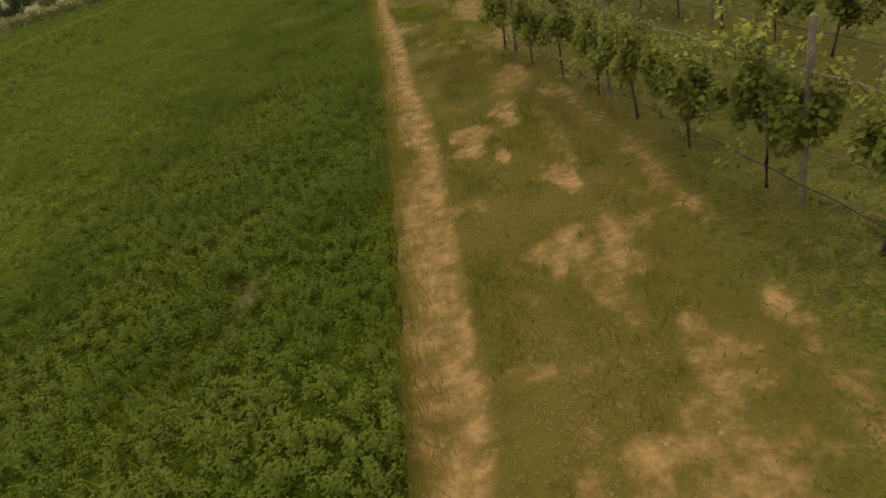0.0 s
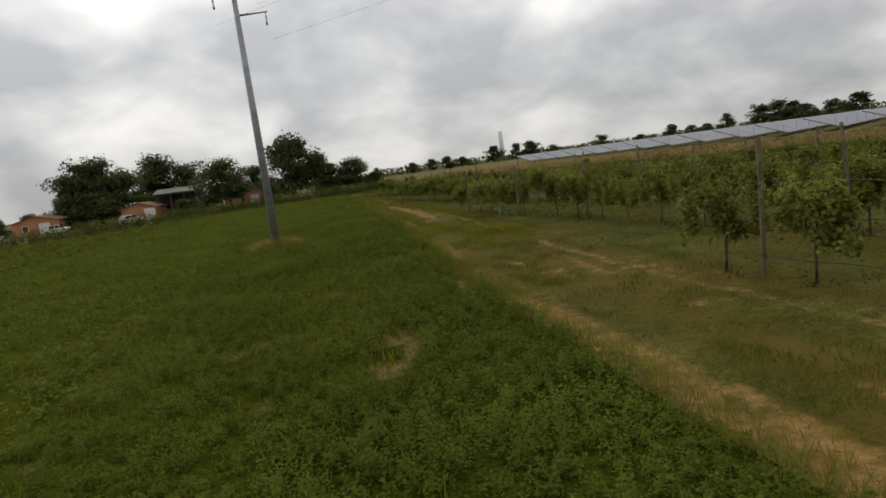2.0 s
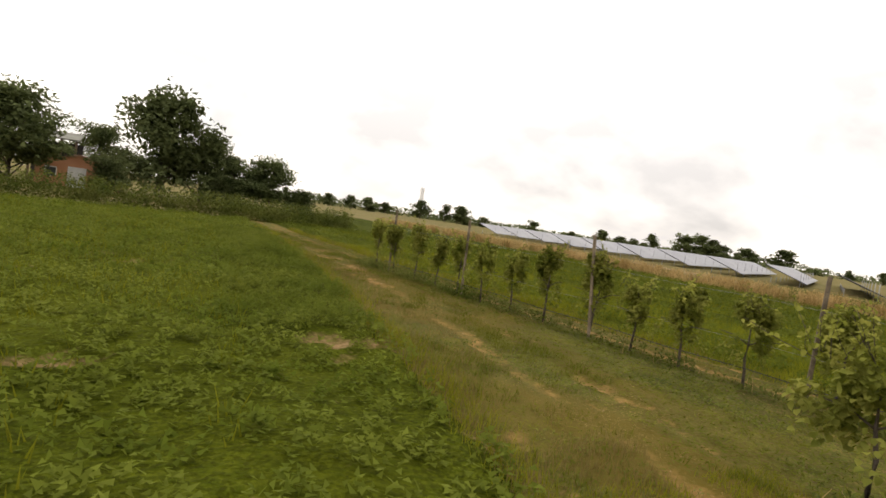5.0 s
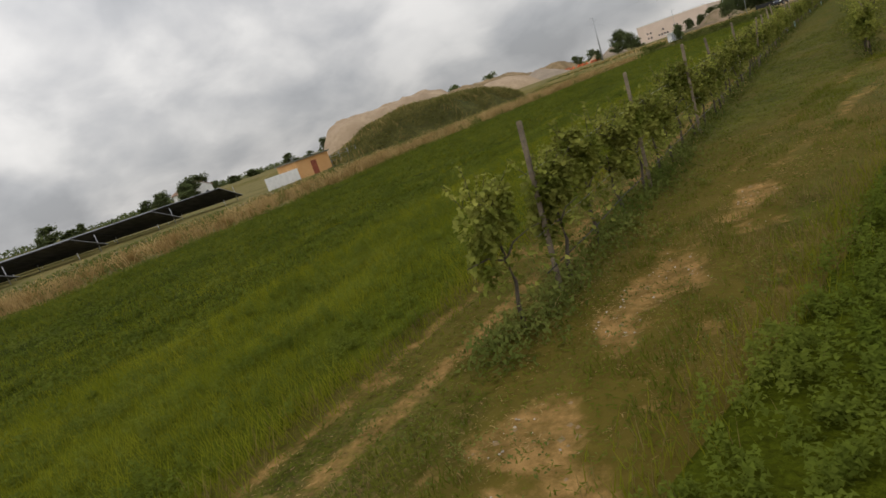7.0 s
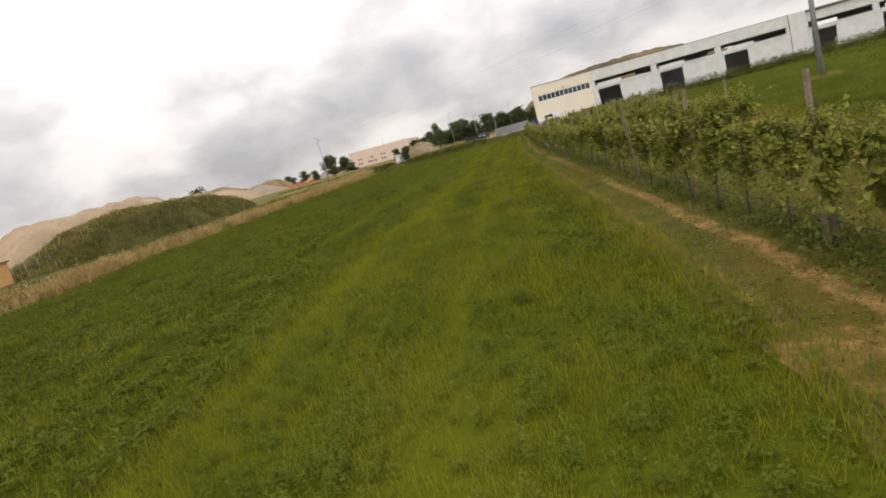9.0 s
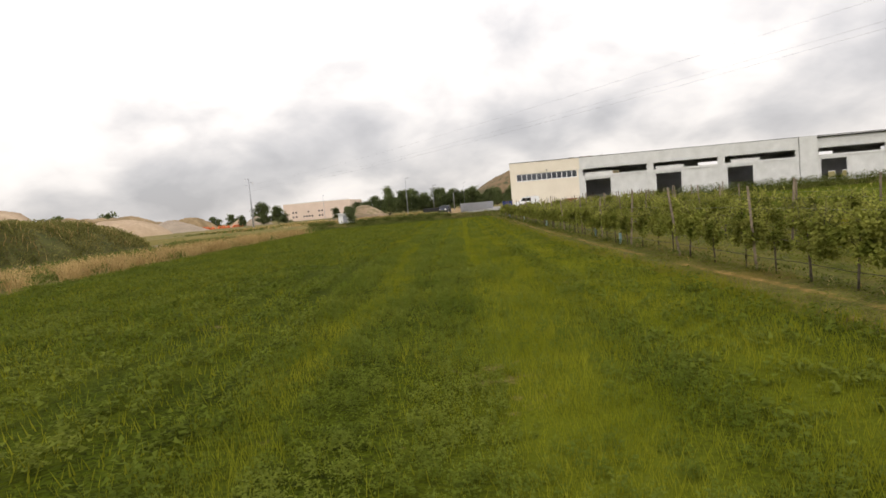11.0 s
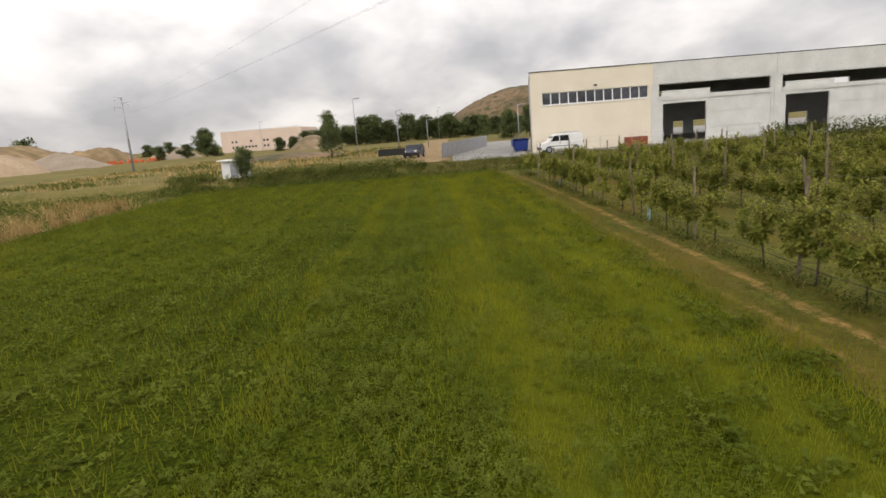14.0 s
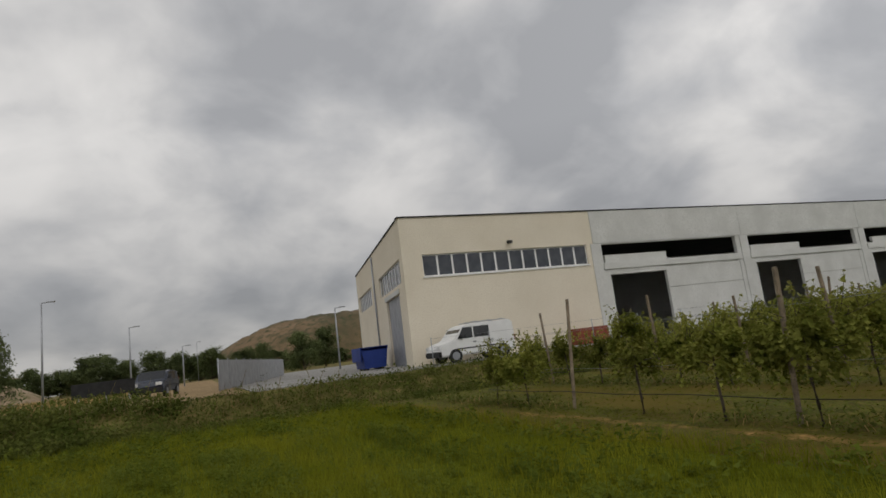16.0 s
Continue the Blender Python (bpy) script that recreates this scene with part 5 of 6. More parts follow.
# low weeds and pale stones on the worn ground round the first vines
n = 2600
y = rs.uniform(-9, 24, n)
x = rs.uniform(0.5, 8, n)
ok = (x > west_r(y) + 0.3) & (x < edge_x(y) - 0.2) & (mottle(x, y, 1.4, 256) > 0.5)
shrubbery("track_weeds", x[ok], y[ok], 0.06 + 0 * x[ok], 0.1, 0.022, 16, 257, "weeds", "low green weeds on the worn track", "weeds", 0.09)
n = 260
y = rs.normal(4.5, 3.2, n)
x = 3.7 + 0.11 * (y - 5) + rs.normal(0, 0.5, n)
c = np.stack([x, y, 0.045 + bumps(x, y)], 1)
s_ = rs.uniform(0.006, 0.02, (n, 1, 1)) * rs.uniform(0.7, 1.3, (n, 6, 1))
knob = np.array([(1, 0.1, 0), (0.1, 0.9, 0.1), (-1, 0.2, 0), (-0.1, -0.9, 0), (0.35, 0.2, 0.7), (-0.4, -0.2, 0.65)])
i = np.arange(n)[:, None] * 6
tagged(sheet("stones", (c[:, None] + knob * s_).reshape(-1, 3), np.concatenate([i + q for q in ([0, 1, 4], [1, 5, 4], [1, 2, 5], [2, 3, 5], [3, 4, 5], [3, 0, 4])]), "pebble"), "small pale stones on the worn track", "stones", kind="stuff")
# clods and pebbles in the ruts
n = 4200
y = rs.uniform(-8, 108, n)
x = edge_x(y) - rs.uniform(0, 4.4, n)
ok = east_bare(x, y) > 0.5
x, y = x[ok], y[ok]
z = 0.03 + bumps(x, y)
s = rs.uniform(0.012, 0.045, len(x))[:, None, None] * rs.uniform(0.7, 1.3, (len(x), 5, 1))
shape = np.array([(1, 0.2, 0), (-0.3, 1, 0), (-0.9, -0.6, 0), (0.4, -1, 0), (0.05, 0.0, 0.75)])
co = (np.stack([x, y, z], 1)[:, None, :] + shape[None] * s).reshape(-1, 3)
i = np.arange(len(x))[:, None] * 5
fa = np.concatenate([i + [0, 1, 4], i + [1, 2, 4], i + [2, 3, 4], i + [3, 0, 4]])
tagged(sheet("clods", co, fa, "soil"), "small dry clods of earth in the wheel ruts", "earth", kind="stuff")
a = np.random.default_rng(251)
r, w = 1.25 * np.sqrt(a.uniform(0.01, 1, 2600)), a.uniform(0, 6.28, 2600)
x, y = 17.6 + 1.1 * r * np.cos(w), 46.9 + r * np.sin(w)
high = 0.62 - 0.3 * r
blades("pole_grass", x[::2], y[::2], 0.05 + 0 * x[::2], high[::2], 0.014, 0.5, 252, "straw", "tall dry straw-coloured grass round the pole foot", "grass")
blades("pole_grass", x[1::2], y[1::2], 0.05 + 0 * x[1::2], high[1::2], 0.014, 0.5, 262, "meadow_blade", "tall pale green grass round the pole foot", "grass")

# ---------- plant guards ----------
for x, y in ((-1.94, 71.7), (-2.53, 87.5), (-1.05, 50.3), (-1.16, 55.3), (4.15, 41.0), (10.0, 72.9), (7.35, 49.2), (-3.3, 101)):
    g = thing("plant_guard", x, y, 0.02, (x * 50 + y * 30) % 360, "pale blue plastic tube guarding a young vine", "plant guard", "guards in the vine rows")
    bm = tubing([(0, 0, 0), (0.01, 0, 0.25), (0.02, 0.01, 0.55)], [0.06, 0.062, 0.06], 12, caps=False)
    bmesh.ops.solidify(bm, geom=bm.faces[:], thickness=0.004)
    part("tube", bm, "tube", g)
    part("stake", tubing([(0.07, 0, -0.1), (0.07, 0, 0.75)], 0.01, 6), "bark", g)

# ---------- power line ----------
A, B = Vector((17.5, 46.8, 0)), Vector((-62.1, 165.6, 0.4))
for da, za, zb in ((-0.95, 10.75, 11.4), (0.9, 9.95, 10.6), (-1.2, 9.2, 9.9)):
    pts = []
    for k in range(33):
        u = k / 32
        p = A.lerp(B, u)
        pts.append((p.x + da * (1 - u) + da * 0.8 * u, p.y + da * 0.6 * u, za + (zb - za) * u - 4.2 * u * (1 - u)))
    tagged(part("power_cable", tubing(pts, 0.0035, 5), "hose"), "thin dark overhead power cable between two poles", "cable", "cables of the power line")


# ---------- farmyard in the south ----------
def gabled(name, x, y, z, wide, deep, eaves, ridge, wall, roof, label, turn=0, openings=()):
    """A house with its gable to the front: walls with holes, roof slabs with overhang."""
    h = thing(name, x, y, z, turn, label, "house")
    front = prism([(-wide / 2, -0.2), (wide / 2, -0.2), (wide / 2, eaves), (0, ridge), (-wide / 2, eaves)], 0.3)
    part("gable_wall", front, wall, h)
    part("gable_wall", turned(prism([(-wide / 2, -0.2), (wide / 2, -0.2), (wide / 2, eaves), (0, ridge), (-wide / 2, eaves)], 0.3), Matrix.Translation((0, -deep + 0.3, 0))), wall, h)
    for s in (-1, 1):
        part("side_wall", box(s * wide / 2 - (0.3 if s > 0 else 0), -deep + 0.3, -0.2, s * wide / 2 + (0.3 if s < 0 else 0), 0, eaves), wall, h)
        run = math.hypot(wide / 2, ridge - eaves)
        slab = box(0, -deep - 0.2, 0, run + 0.4, 0.6, 0.14)
        ang = math.atan2(ridge - eaves, wide / 2)
        m = Matrix.Translation((0, 0, ridge + 0.02)) @ Euler((0, ang, 0)).to_matrix().to_4x4()
        if s < 0:
            m = Matrix.Diagonal((-1, 1, 1, 1)) @ m
        bm = turned(slab, m)
        bmesh.ops.recalc_face_normals(bm, faces=bm.faces[:])
        part("roof", bm, roof, h)
    for a, b, c, d, mat in openings:
        o = part("door" if c < 0.1 else "window", box(a, 0.3, c, b, 0.36, d, 0.01), mat, h)
        part("frame", wall_with_holes(a - 0.08, b + 0.08, c - 0.02, d + 0.08, [(a, b, c, d)], 0.303, 0.4), "white", o)
    return h


gabled("farm_building", 15.3, -48, 0, 7.6, 13, 2.3, 3.3, "terracotta", "rooftile", "low terracotta farm building with a shallow roof", 4,
       [(-3.2, -2.4, 0.9, 1.8, "glass"), (-0.6, 0.9, 0, 2.0, "white"), (2.0, 2.9, 0.9, 1.8, "glass")])
gabled("farm_building", 36.0, -48, 0, 6.0, 11, 2.3, 3.3, "terracotta", "rooftile", "terracotta farm shed with a pale door", -3, [(-2.6, -0.9, 0, 2.1, "white")])
gabled("farm_building", 53.5, -51, 0, 7.6, 12, 2.4, 3.4, "terracotta", "rooftile", "terracotta farmhouse with pale doors", -6, [(-2.2, -0.6, 0, 2.0, "white"), (1.3, 2.2, 0.9, 1.8, "glass")])
barn = thing("open_barn", 24.0, -52, 0, 0, "long open barn with a grey sheet roof on posts", "barn")
for x0, x1, h, d in ((1.6, 9.6, 4.5, 0), (-8.4, -3.4, 5.0, 3)):
    part("roof", turned(box(x0, -7, h, x1, 1 + d * 0.1, h + 0.16), Matrix.Rotation(radians(-7), 4, "X")), "grey_roof", barn, "grey corrugated sheet roof")
    for k in range(4):
        xx = x0 + 0.4 + (x1 - x0 - 0.8) * k / 3
        part("post", box(xx - 0.12, -0.4, -0.1, xx + 0.12, -0.16, h + 0.1), "post", barn)
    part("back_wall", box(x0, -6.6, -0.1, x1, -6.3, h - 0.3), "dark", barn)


def small_car(name, x, y, z, turn, paint, label, long=4.0, high=1.5, van=False):
    """A parked car: body with wheel arches cut by the tyres, glasshouse, wheels, lights. Front towards -x."""
    c = thing(name, x, y, z, turn, label, "car" if not van else "van")
    w = 0.84
    if van:
        side = [(-2.05, 0.32), (2.02, 0.32), (2.06, 0.9), (2.0, 1.72), (1.85, 1.8), (-0.35, 1.78), (-0.72, 1.68), (-1.28, 1.08), (-1.95, 0.9), (-2.1, 0.68)]
    else:
        side = [(-2.0, 0.28), (2.0, 0.28), (2.04, 0.8), (1.86, 1.0), (1.4, 1.44), (-0.2, 1.47), (-0.6, 1.36), (-1.15, 0.97), (-1.9, 0.82), (-2.05, 0.6)]
    s = long / 4.1
    side = [(a * s, b * high / (1.8 if van else 1.47)) for a, b in side]
    bm = prism(side, 2 * w)
    turned(bm, Matrix.Translation((0, -w, 0)))
    bmesh.ops.bevel(bm, geom=bm.edges[:], offset=0.06, segments=2, affect="EDGES")
    body = part("body", bm, paint, c)
    k = high / (1.8 if van else 1.47)
    top, low = (1.62 * k, 1.1 * k) if van else (1.36 * k, 0.98 * k)
    for sd in (-1, 1):
        y0 = sd * (w + 0.004)
        panes = ([(-1.12, -0.3), (-0.22, 0.62)] if van else [(-0.95, -0.1), (0.0, 0.85)])
        for i, (a, b) in enumerate(panes):
            cut = 0.34 if i == 0 else 0.0
            bm = prism([(a * s, low), (b * s, low), (b * s, top), ((a + cut) * s, top)], 0.012)
            turned(bm, Matrix.Translation((0, y0 - 0.006, 0)))
            part("side_window", bm, "car_glass", body)
    ws = box(-0.006, -0.7, 0, 0.006, 0.7, 0.62 * k)
    ang = 42
    m = Matrix.Translation(((-1.25 if van else -1.12) * s - 0.0, 0, (1.09 if van else 0.99) * k)) @ Matrix.Rotation(radians(ang), 4, "Y")
    part("windscreen", turned(ws, m), "car_glass", body)
    if van:
        part("rear_window", box(2.03 * s, -0.6, 1.1 * k, 2.06 * s, 0.6, 1.6 * k), "car_glass", body)
        for yy in (-0.6, 0.6):
            part("roof_bar", tubing([(-0.2, yy, 1.84 * k), (1.7, yy, 1.84 * k)], 0.02, 6), "steel", body)
        for xx in (0.1, 0.8, 1.5):
            part("roof_crossbar", tubing([(xx, -0.66, 1.87 * k), (xx, 0.66, 1.87 * k)], 0.018, 6), "steel", body)
    part("bumper", box(-2.13 * s, -w + 0.02, 0.33 * k, -1.98 * s, w - 0.02, 0.6 * k, 0.04), "black", body)
    for yy in (-0.62, 0.62):
        part("headlight", box(-2.1 * s, yy - 0.16, 0.68 * k, -1.93 * s, yy + 0.16, 0.86 * k, 0.03), "white", body)
    for yy in (-w - 0.09, w + 0.09):
        part("wing_mirror", box(-1.02 * s, yy - 0.08, low, -0.88 * s, yy + 0.08, low + 0.17, 0.03), "black", body)
    for yy in (-w + 0.1, w - 0.1):
        part("tail_light", box(1.98 * s, yy - 0.07, 0.75 * k, 2.08 * s, yy + 0.07, 1.05 * k, 0.02), "rust", body)
    for sd in (-1, 1):
        for xx in (-0.22, 0.72):
            part("door_handle", box(xx * s - 0.09, sd * (w + 0.01) - 0.015, 0.88 * k, xx * s + 0.09, sd * (w + 0.01) + 0.015, 0.92 * k, 0.006), "black", body)
        part("side_strip", box(-1.2 * s, sd * (w + 0.006) - 0.01, 0.6 * k, 1.2 * s, sd * (w + 0.006) + 0.01, 0.66 * k, 0.005), "black", body)
    for xx in (-1.3 * s, 1.3 * s):
        for yy in (-w + 0.05, w - 0.05):
            wh = part("wheel", turned(tubing([(0, 0, -0.1), (0, 0, 0.1)], 0.31, 18), Matrix.Translation((xx, yy, 0.31)) @ Matrix.Rotation(radians(90), 4, "X")), "black", c)
            part("rim", turned(tubing([(0, 0, -0.112), (0, 0, 0.112)], 0.19, 14), Matrix.Translation((xx, yy, 0.31)) @ Matrix.Rotation(radians(90), 4, "X")), "steel", wh)
    return c


for x, t in ((58.5, 10), (48.5, -5), (37.0, 15)):
    small_car("parked_car", x, -43, 0, t, "white", "small white car parked beyond the hedge")

# ---------- solar field in the west ----------
for k in range(16):
    y = 44 - 9.4 * k
    s = thing("solar_table", -66 - 0.12 * k, y, 0, 28, "long tilted table of grey solar panels on steel posts", "solar panel", "solar tables in rows")
    tilt = Matrix.Translation((0, 0, 1.5)) @ Matrix.Rotation(radians(-21), 4, "X")
    for j in range(7):
        p = part("panel", turned(box(-9.0 * (j + 1) + 0.04, -2.7, -0.03, -9.0 * j - 0.04, 2.7, 0.03), tilt), "panel", s)
        part("underside", turned(box(-9.0 * (j + 1) + 0.06, -2.67, -0.09, -9.0 * j - 0.06, 2.67, -0.034), tilt), "dark", p)
        part("post", tubing([(-9.0 * j - 0.6, 1.7, -0.1), (-9.0 * j - 0.6, 1.7, 2.05)], 0.05, 6), "steel", s)
        part("post", tubing([(-9.0 * j - 0.6, -1.7, -0.1), (-9.0 * j - 0.6, -1.7, 0.8)], 0.05, 6), "steel", s)

# ---------- works yard and spoil heaps ----------
hut = thing("hut", -62.2, 54, 0, 0, "small ochre plastered hut with a flat roof", "hut")
part("wall", box(-2.2, -3.0, -0.1, 2.2, 3.0, 2.5), "ochre", hut)
part("roof", box(-2.45, -3.25, 2.5, 2.45, 3.25, 2.66, 0.02), "grey_roof", hut)
part("door", box(2.2, -0.5, 0, 2.25, 0.5, 1.95, 0.01), "rust", hut)
tagged(part("white_fence", box(-60.1, 45.4, 0, -59.95, 50.9, 1.6, 0.01), "white"), "low white sheet fence beside the hut", "fence")
fence = thing("mesh_fence", -60, 57.2, 0, 0, "grey steel mesh fence on posts", "fence")
for k in range(4):
    part("post", tubing([(0, 1.8 * k, -0.1), (0, 1.8 * k, 2.0)], 0.035, 6), "steel", fence)
for z in (0.3, 0.9, 1.5, 1.95):
    part("rail", tubing([(0, 0, z), (0, 5.4, z)], 0.012, 5), "steel", fence)


def heap(name, x, y, z, rx, ry, high, seed, material, label, peak=1.0, bumpy=0.25):
    """An uneven heap of earth or gravel on the ground."""
    u = np.linspace(-1, 1, 61)
    gx, gy = np.meshgrid(u, u)
    r = np.hypot(gx, gy)
    h = np.clip(1 - r ** (1.2 * peak), 0, 1) if peak < 1.5 else np.clip(1 - r ** peak, 0, 1) ** 0.8
    h = h * (1 - bumpy + 2 * bumpy * mottle(gx * rx, gy * ry, max(4.0, min(rx, ry) * 0.6), seed))
    h = h * (0.93 + 0.14 * mottle(gx * rx, gy * ry, 2.2, seed + 40))
    co = np.stack([x + gx * rx, y + gy * ry, z - 0.25 + h * high], -1).reshape(-1, 3)
    i = (np.arange(60)[:, None] * 61 + np.arange(60)).ravel()
    fa = np.stack([i, i + 1, i + 62, i + 61], 1)
    mid = co[fa].mean(1)
    keep = ((mid[:, 0] - x) / rx) ** 2 + ((mid[:, 1] - y) / ry) ** 2 < 1.05
    ob = sheet(name, co, fa[keep], material)
    ob.data.polygons.foreach_set("use_smooth", np.ones(len(ob.data.polygons), bool))
    return tagged(ob, label, "heap")


u, v = np.linspace(-71, -53, 37), np.linspace(52, 120, 69)
tagged(sheet("bank", *grid(u, v, lambda a, b: bank(a, b) - 0.02), "scrub"), "long bank overgrown with green scrub", "bank", kind="structure")
strip("dirt_lane", lambda y: np.interp(y, LANE_Y, LANE_X) - 1.9 - 10 * smooth(122, 150, y), lambda y: np.interp(y, LANE_Y, LANE_X) + 1.9 + 4 * smooth(115, 140, y), np.arange(-60, 262, 1.0), 14,
      lambda x, y, u: 0.05 + 0.05 * mottle(x, y, 2, 331) - 0.08 * smooth(0.8, 1, np.abs(2 * u - 1)), "spoil", "pale sandy lane along the waste ground")
heap("sand_mound", -82, 98, 0, 10.5, 21.5, 7.4, 302, "sand", "long heap of pale excavated sand with steep sides", 7.0, 0.22)
heap("sand_mound", -122, 206, 0, 18, 14, 6.9, 312, "sand", "flat-topped heap of smooth pale sand", 2.4, 0.05)
heap("earth_mound", -168, 258, 0, 27, 62, 9.6, 303, "dry_mound", "long ridge of earth under dry brown grass", 3.0, 0.3)
heap("earth_mound", -141, 292, 0, 11, 24, 7.6, 306, "dry_mound", "shoulder of a dry grassy earth ridge", 2.2, 0.3)
heap("gravel_mound", -121, 238, 0, 17, 13, 5.9, 304, "gravel", "broad heap of pale crushed gravel", 1.0, 0.1)
for k, (x, y, rx, h) in enumerate(((-104, 226, 5, 1.3), (-110, 222, 6, 1.6), (-97, 222, 4, 1.0), (-118, 220, 5, 1.4), (-92, 214, 4, 0.9))):
    heap("rubble_heap", x, y, 0, rx, 3.5, h, 320 + k, "gravel", "low heap of grey rubble beside the sandy lane", 1.6, 0.3)
heap("gravel_mound", -114, 285, 0.5, 6, 6, 4.0, 307, "sand", "small cone of pale gravel", 0.9, 0.06)
heap("gravel_mound", -102.5, 276, 0.5, 8, 7, 4.7, 308, "gravel", "larger cone of pale gravel", 0.9, 0.06)
tree(1, -162, 448, 0, 16, 17, "large dark tree behind the works", "trees behind the works")
tree(0, -182, 440, 0, 9.5, 11, "smaller dark tree behind the works", "trees behind the works")
tree(3, -193, 436, 0, 8.5, 11, "smaller dark tree behind the works", "trees behind the works")
tree(6, -283, 456, 0, 19, 19, "dark treetop behind the dry ridge", "treetops behind the ridge")
tree(8, -327, 465, 0, 20, 22, "dark treetop behind the dry ridge", "treetops behind the ridge")
heap("earth_mound", -50, 250, 0.5, 9, 8, 5.2, 309, "spoil", "brown earth heap beside the pale works", 1.2, 0.15)
heap("earth_mound", -36, 168, 0.6, 12, 9, 1.6, 310, "hill", "low grassy mound on the building plot", 2.0)
heap("hill", 48, 350, 0, 63, 45, 21, 311, "hill", "steep scrub-covered hill with brown slopes", 3.2, 0.06)
for k, x, y, h in ((8, 8, 316, 6), (6, 14, 312, 7), (9, 20, 310, 6), (5, 3, 318, 7), (8, 27, 308, 7), (6, -4, 320, 6), (9, 34, 308, 6)):
    tree(k, x, y, 0.5, h, h * 1.3, "green bushy tree at the foot of the hill", "trees below the hill")
net = thing("orange_net", -109, 257, 0.1, 40, "bright orange plastic safety netting sagging between stakes", "netting")
for k in range(9):
    part("stake", tubing([(-4 + k, 0.25 * (k % 3), -0.3), (-4 + k, 0.25 * (k % 3), 1.5)], 0.03, 5), "rust", net)
for k in range(8):
    for j in range(9):
        sag = 0.06 * ((k * 5 + j * 3) % 4) + 0.05 * j * (k % 3)
        part("strand", tubing([(-4 + k, 0.25 * (k % 3), 0.1 + 0.15 * j), (-3.5 + k, 0.12 + 0.25 * (k % 2), 0.05 + 0.15 * j - sag), (-3 + k, 0.25 * ((k + 1) % 3), 0.1 + 0.15 * j)], 0.075, 4), "orange_net", net)
net.scale = (2.0, 2.0, 1.5)
gabled("cottage", -174, 101, 0, 9, 10, 4.0, 6.0, "white", "rooftile", "white cottage with a red tiled roof", -90, [(-2.6, -1.6, 1.2, 2.5, "glass"), (1.4, 2.4, 1.2, 2.5, "glass")])

works = thing("pale_works_building", -89, 325, 1.5, 0, "pale pink concrete works building with small square windows", "building")
wx0, wx1, wh = -17.3, 17.3, 8.2
rows = [(x, x + 0.9, z, z + 0.9) for z, xs in ((1.0, (-13, -11.4, -7.4, -6, -4.6, -3.2, 0.6, 2.1)), (3.3, (-13, -11.4, -5.0, 0.6, 2.1))) for x in xs] + [(9.0, 10.2, 0.8, 2.8)]
part("front_wall", wall_with_holes(wx0, wx1, -1.2, wh, rows, 0, 0.4), "pink", works)
for a, b, c, d in rows:
    part("window", box(a, 0.2, c, b, 0.26, d), "glass", works)
part("body", box(wx0, 0.4, -1.2, wx1, 32, wh - 0.05), "pink", works)
part("roof_edge", box(wx0 - 0.1, -0.1, wh, 5.5, 0.5, wh + 0.4), "white", works)
for k in range(12):
    part("roof_tooth", box(6.2 + k * 0.9, 0, wh, 6.7 + k * 0.9, 0.5, wh + 0.65), "white", works)


def lamp(x, y, z, high, turn=0):
    l = thing("street_lamp", x, y, z, turn, "tall thin grey street lamp with a short arm", "street lamp", "lamps along the works road")
    part("mast", tubing([(0, 0, -0.1), (0, 0, high * 0.5), (0, 0, high)], [0.085, 0.07, 0.05], 8), "steel", l)
    part("arm", tubing([(0, 0, high - 0.05), (0.5, 0, high + 0.02)], 0.035, 6), "steel", l)
    part("lamp_head", box(0.35, -0.12, high - 0.02, 0.95, 0.12, high + 0.08, 0.03), "steel", l)


for x, y, h in ((-22.3, 150.4, 7.7), (-17.3, 160, 6.0), (0.2, 150, 5.2), (-13.2, 175, 4.5), (-12.3, 262, 9.5), (-66, 250, 9)):
    lamp(x, y, YARD - 0.02, h + 0.3)
tagged(sheet("works_road", *grid(np.linspace(-15.5, -9.6, 8), np.linspace(121.6, 245, 60), lambda a, b: YARD + 0.03 + 0.03 * np.sin(a * 3 + b)), "soil"), "pale sandy works road", "road", kind="structure")
wallf = thing("sheet_fence", -10.35, 127.6, YARD, -12.5, "grey metal sheet fence along the yard", "fence")
for k in range(12):
    part("sheet", box(-0.03, 2.5 * k + 0.04, 0.08, 0.03, 2.5 * k + 2.46, 1.55, 0.008), "steel", wallf)
    part("post", tubing([(0, 2.5 * k, -0.1), (0, 2.5 * k, 1.62)], 0.035, 6), "steel", wallf)
board = thing("dark_board", -15.9, 133.5, YARD - 0.25, 0, "long black board on short posts", "board")
part("panel", box(-1.6, -0.03, 0.75, 1.4, 0.03, 1.5, 0.01), "black", board)
for xx in (-1.3, 0, 1.1):
    part("post", tubing([(xx, 0.06, -0.2), (xx, 0.06, 1.5)], 0.04, 6), "steel", board)
small_car("parked_car", -13.6, 135.5, YARD, 80, "car_blue", "blue-grey car parked on the works road", 4.0, 1.5)
bin_ = thing("blue_skip", -1.95, 129.9, YARD + 0.03, 0, "blue steel waste skip beside the hall wall", "skip")
part("body", prism([(-0.62, 0.1), (0.62, 0.1), (0.78, 1.25), (-0.78, 1.25)], 2.0), "blue", bin_)
for yy in (0.0, 0.65, 1.3, 1.94):
    part("rib", box(-0.8, yy, 1.12, 0.8, yy + 0.06, 1.3), "blue", bin_)
part("tarpaulin", box(-0.86, -0.06, 0.5, -0.8, 2.05, 1.3, 0.02), "blue", bin_, "blue tarpaulin hanging over the side")
part("skid", box(-0.5, 0.1, 0.0, -0.38, 1.9, 0.1), "black", bin_)
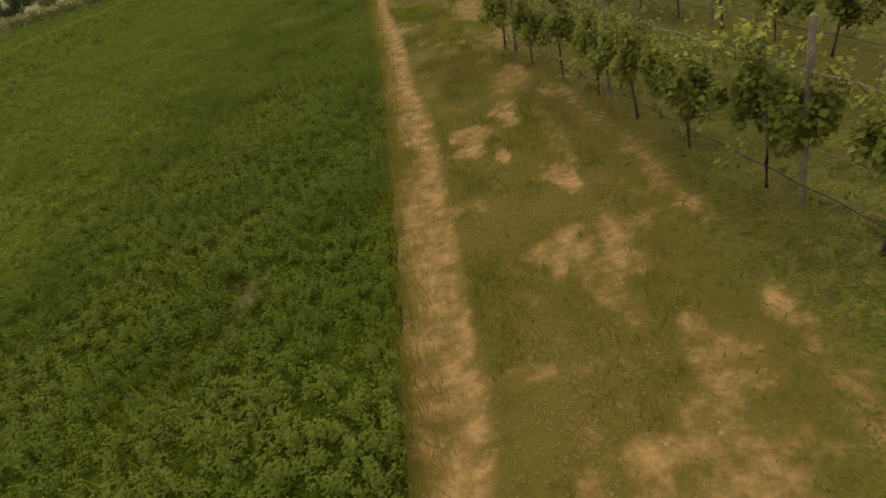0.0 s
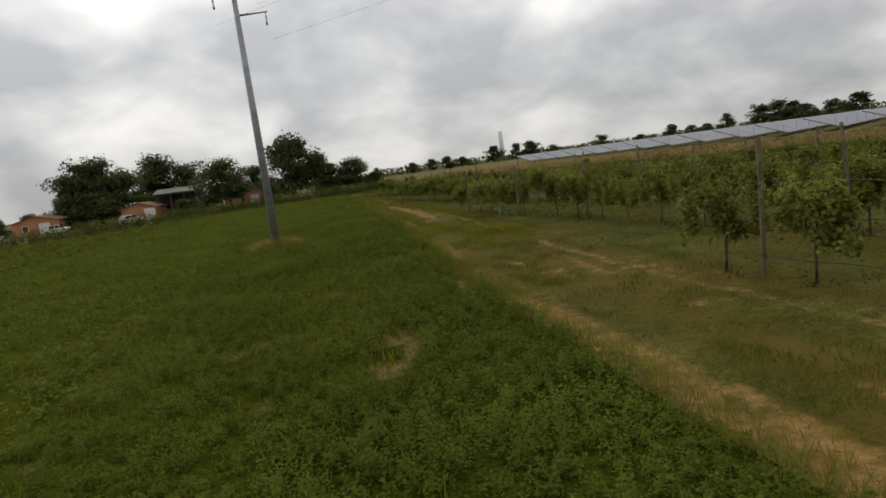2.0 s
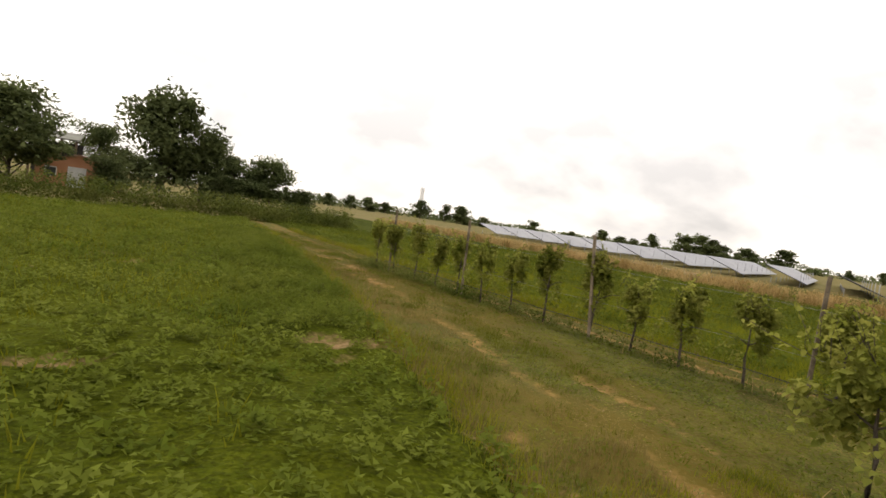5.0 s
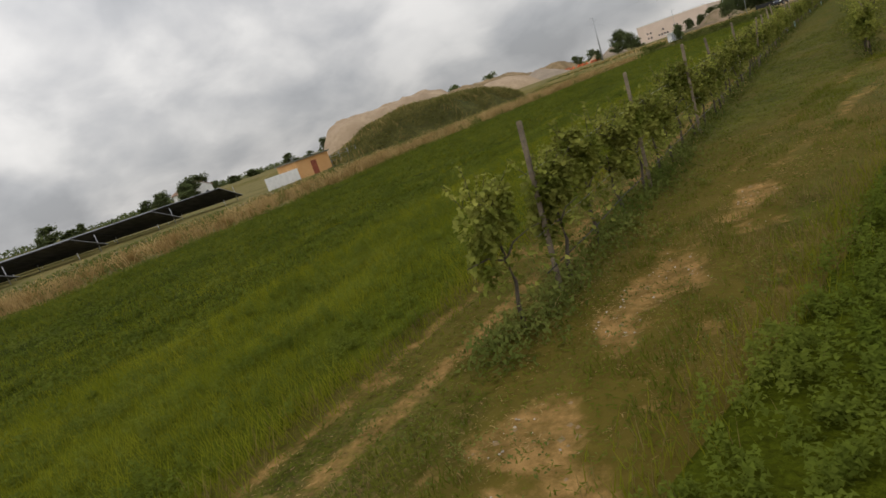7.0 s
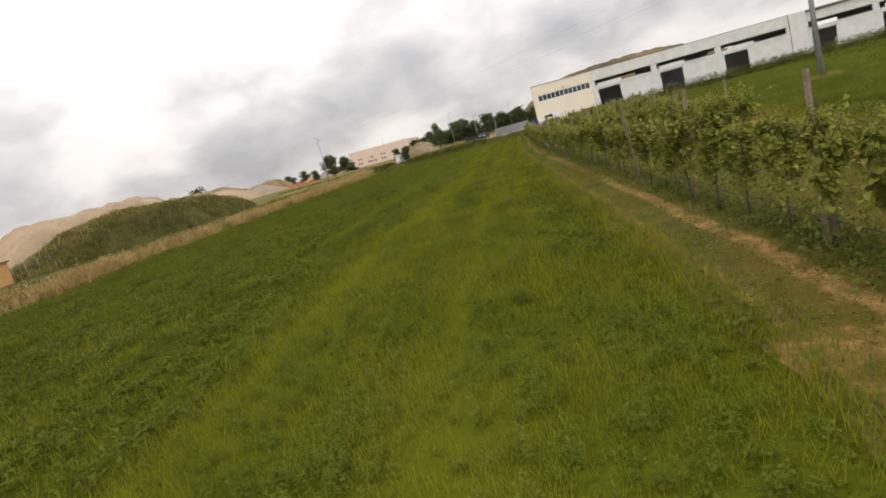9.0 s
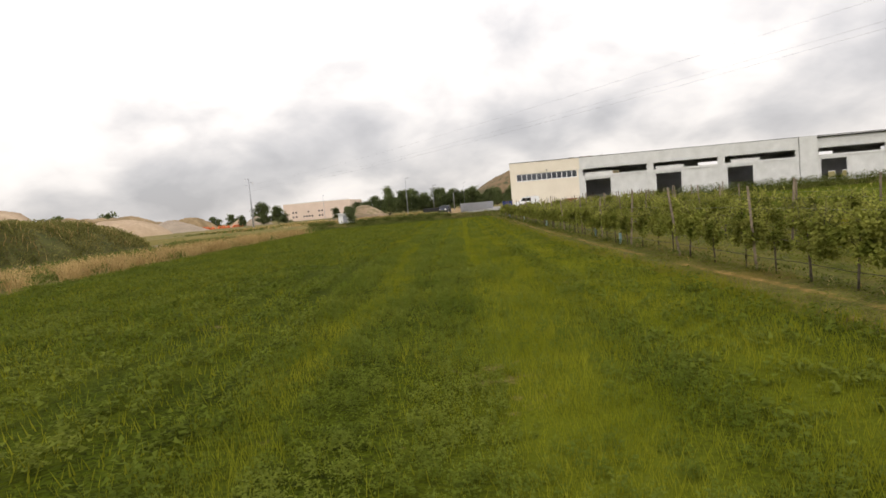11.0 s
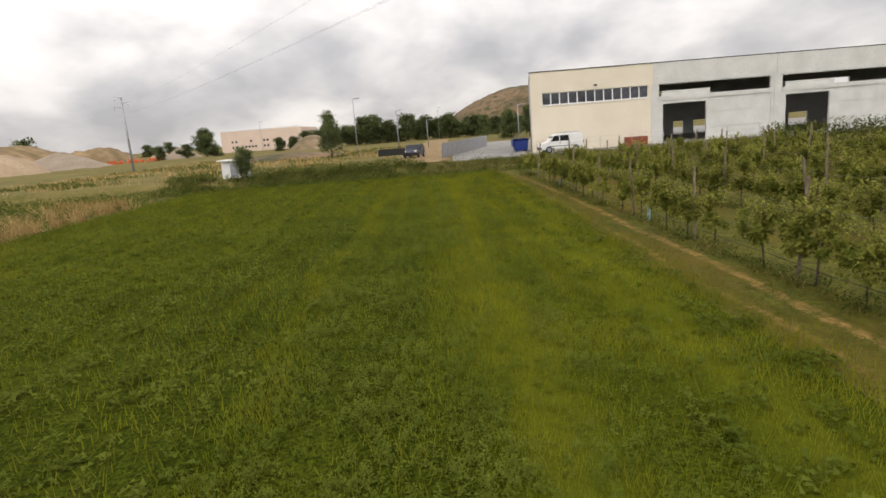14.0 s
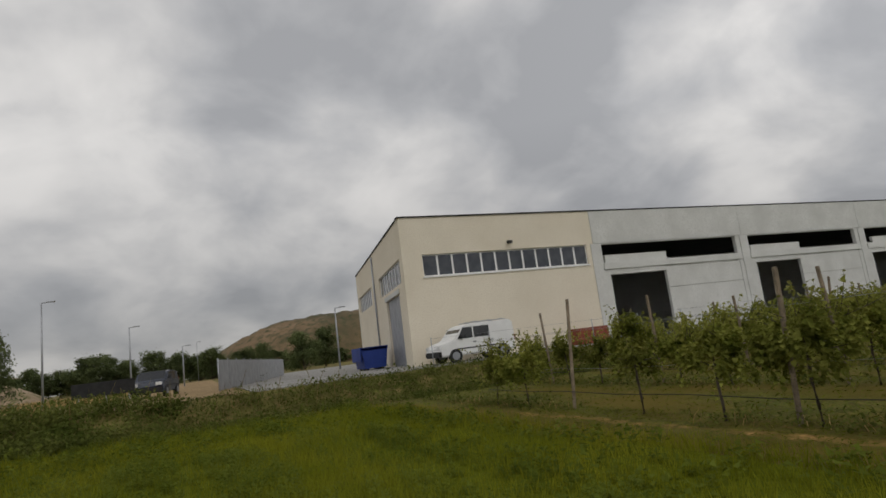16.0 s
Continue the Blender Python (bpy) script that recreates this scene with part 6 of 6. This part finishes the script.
part("skid", box(0.38, 0.1, 0.0, 0.5, 1.9, 0.1), "black", bin_)
small_car("white_van", 0.8, 122.6, YARD + 0.03, 3, "white", "small white delivery van with a roof rack by the wall", 3.95, 1.72, True)
for x in (7.55, 8.6):
    cr = thing("crate", x, 123.4, YARD + 0.03, 0, "red-brown painted crate against the wall", "crate", "crates by the wall")
    part("body", box(-0.46, -0.4, 0.0, 0.46, 0.4, 0.85, 0.015), "rust", cr)
    for z in (0.2, 0.42, 0.64):
        part("slat", box(-0.48, -0.425, z, 0.48, -0.402, z + 0.1), "rust", cr)
fence = thing("wire_fence", 0, 121.75, YARD + 0.03, 0, "thin grey wire fence along the yard edge", "fence")
for k in range(15):
    part("post", tubing([(-1.5 + 2.9 * k, 0, -0.05), (-1.5 + 2.9 * k, 0, 1.25)], 0.022, 6), "steel", fence)
for z in (0.35, 0.8, 1.2):
    part("wire", tubing([(-1.5, 0, z), (39.1, 0, z)], 0.004, 4), "wire", fence)
for x, z, y in ((4.6, 6.85, FRONT),):
    wl_ = thing("wall_lamp", x, y, z, 0, "small black floodlight on the wall", "lamp")
    part("arm", tubing([(0, 0, 0), (0, -0.18, 0.03)], 0.02, 6), "black", wl_)
    part("head", box(-0.14, -0.32, -0.06, 0.14, -0.14, 0.1, 0.02), "black", wl_)
shed = thing("white_shed", -29.9, 121.4, 0.75, -6, "small white rendered shed with a thin overhanging roof", "shed")
part("wall", box(-0.85, 0, -0.3, 0.85, 1.5, 1.75, 0.02), "white", shed)
part("roof", turned(box(-1.2, -0.35, 1.76, 1.15, 1.8, 1.85, 0.02), Matrix.Rotation(radians(3), 4, "Y")), "white", shed)
part("door", box(0.0, -0.03, 0, 0.7, -0.002, 1.5, 0.01), "steel", shed)
part("plinth", box(1.15, -0.2, -0.3, 1.75, 0.5, 0.75, 0.03), "white", shed)
tree(2, -28.4, 121.0, 0.6, 3.2, 3.4, "small dark bush in front of the white shed")
far_mast = thing("mast", -276, -560, 0, 0, "distant pale lattice mast", "mast")
part("shaft", tubing([(0, 0, 0), (0, 0, 32)], [3.0, 2.4], 8), "white", far_mast)
far_pole = thing("utility_pole", 183, -300, 0, 0, "distant dark power line pole", "utility pole")
part("shaft", tubing([(0, 0, 0), (0, 0, 27)], [0.9, 0.5], 8), "steel", far_pole)
part("cross_arm", box(-4, -0.3, 23, 4, 0.3, 23.8), "steel", far_pole)
for t in KINDS:
    for o in list(t.children_recursive) + [t]:
        bpy.data.objects.remove(o)
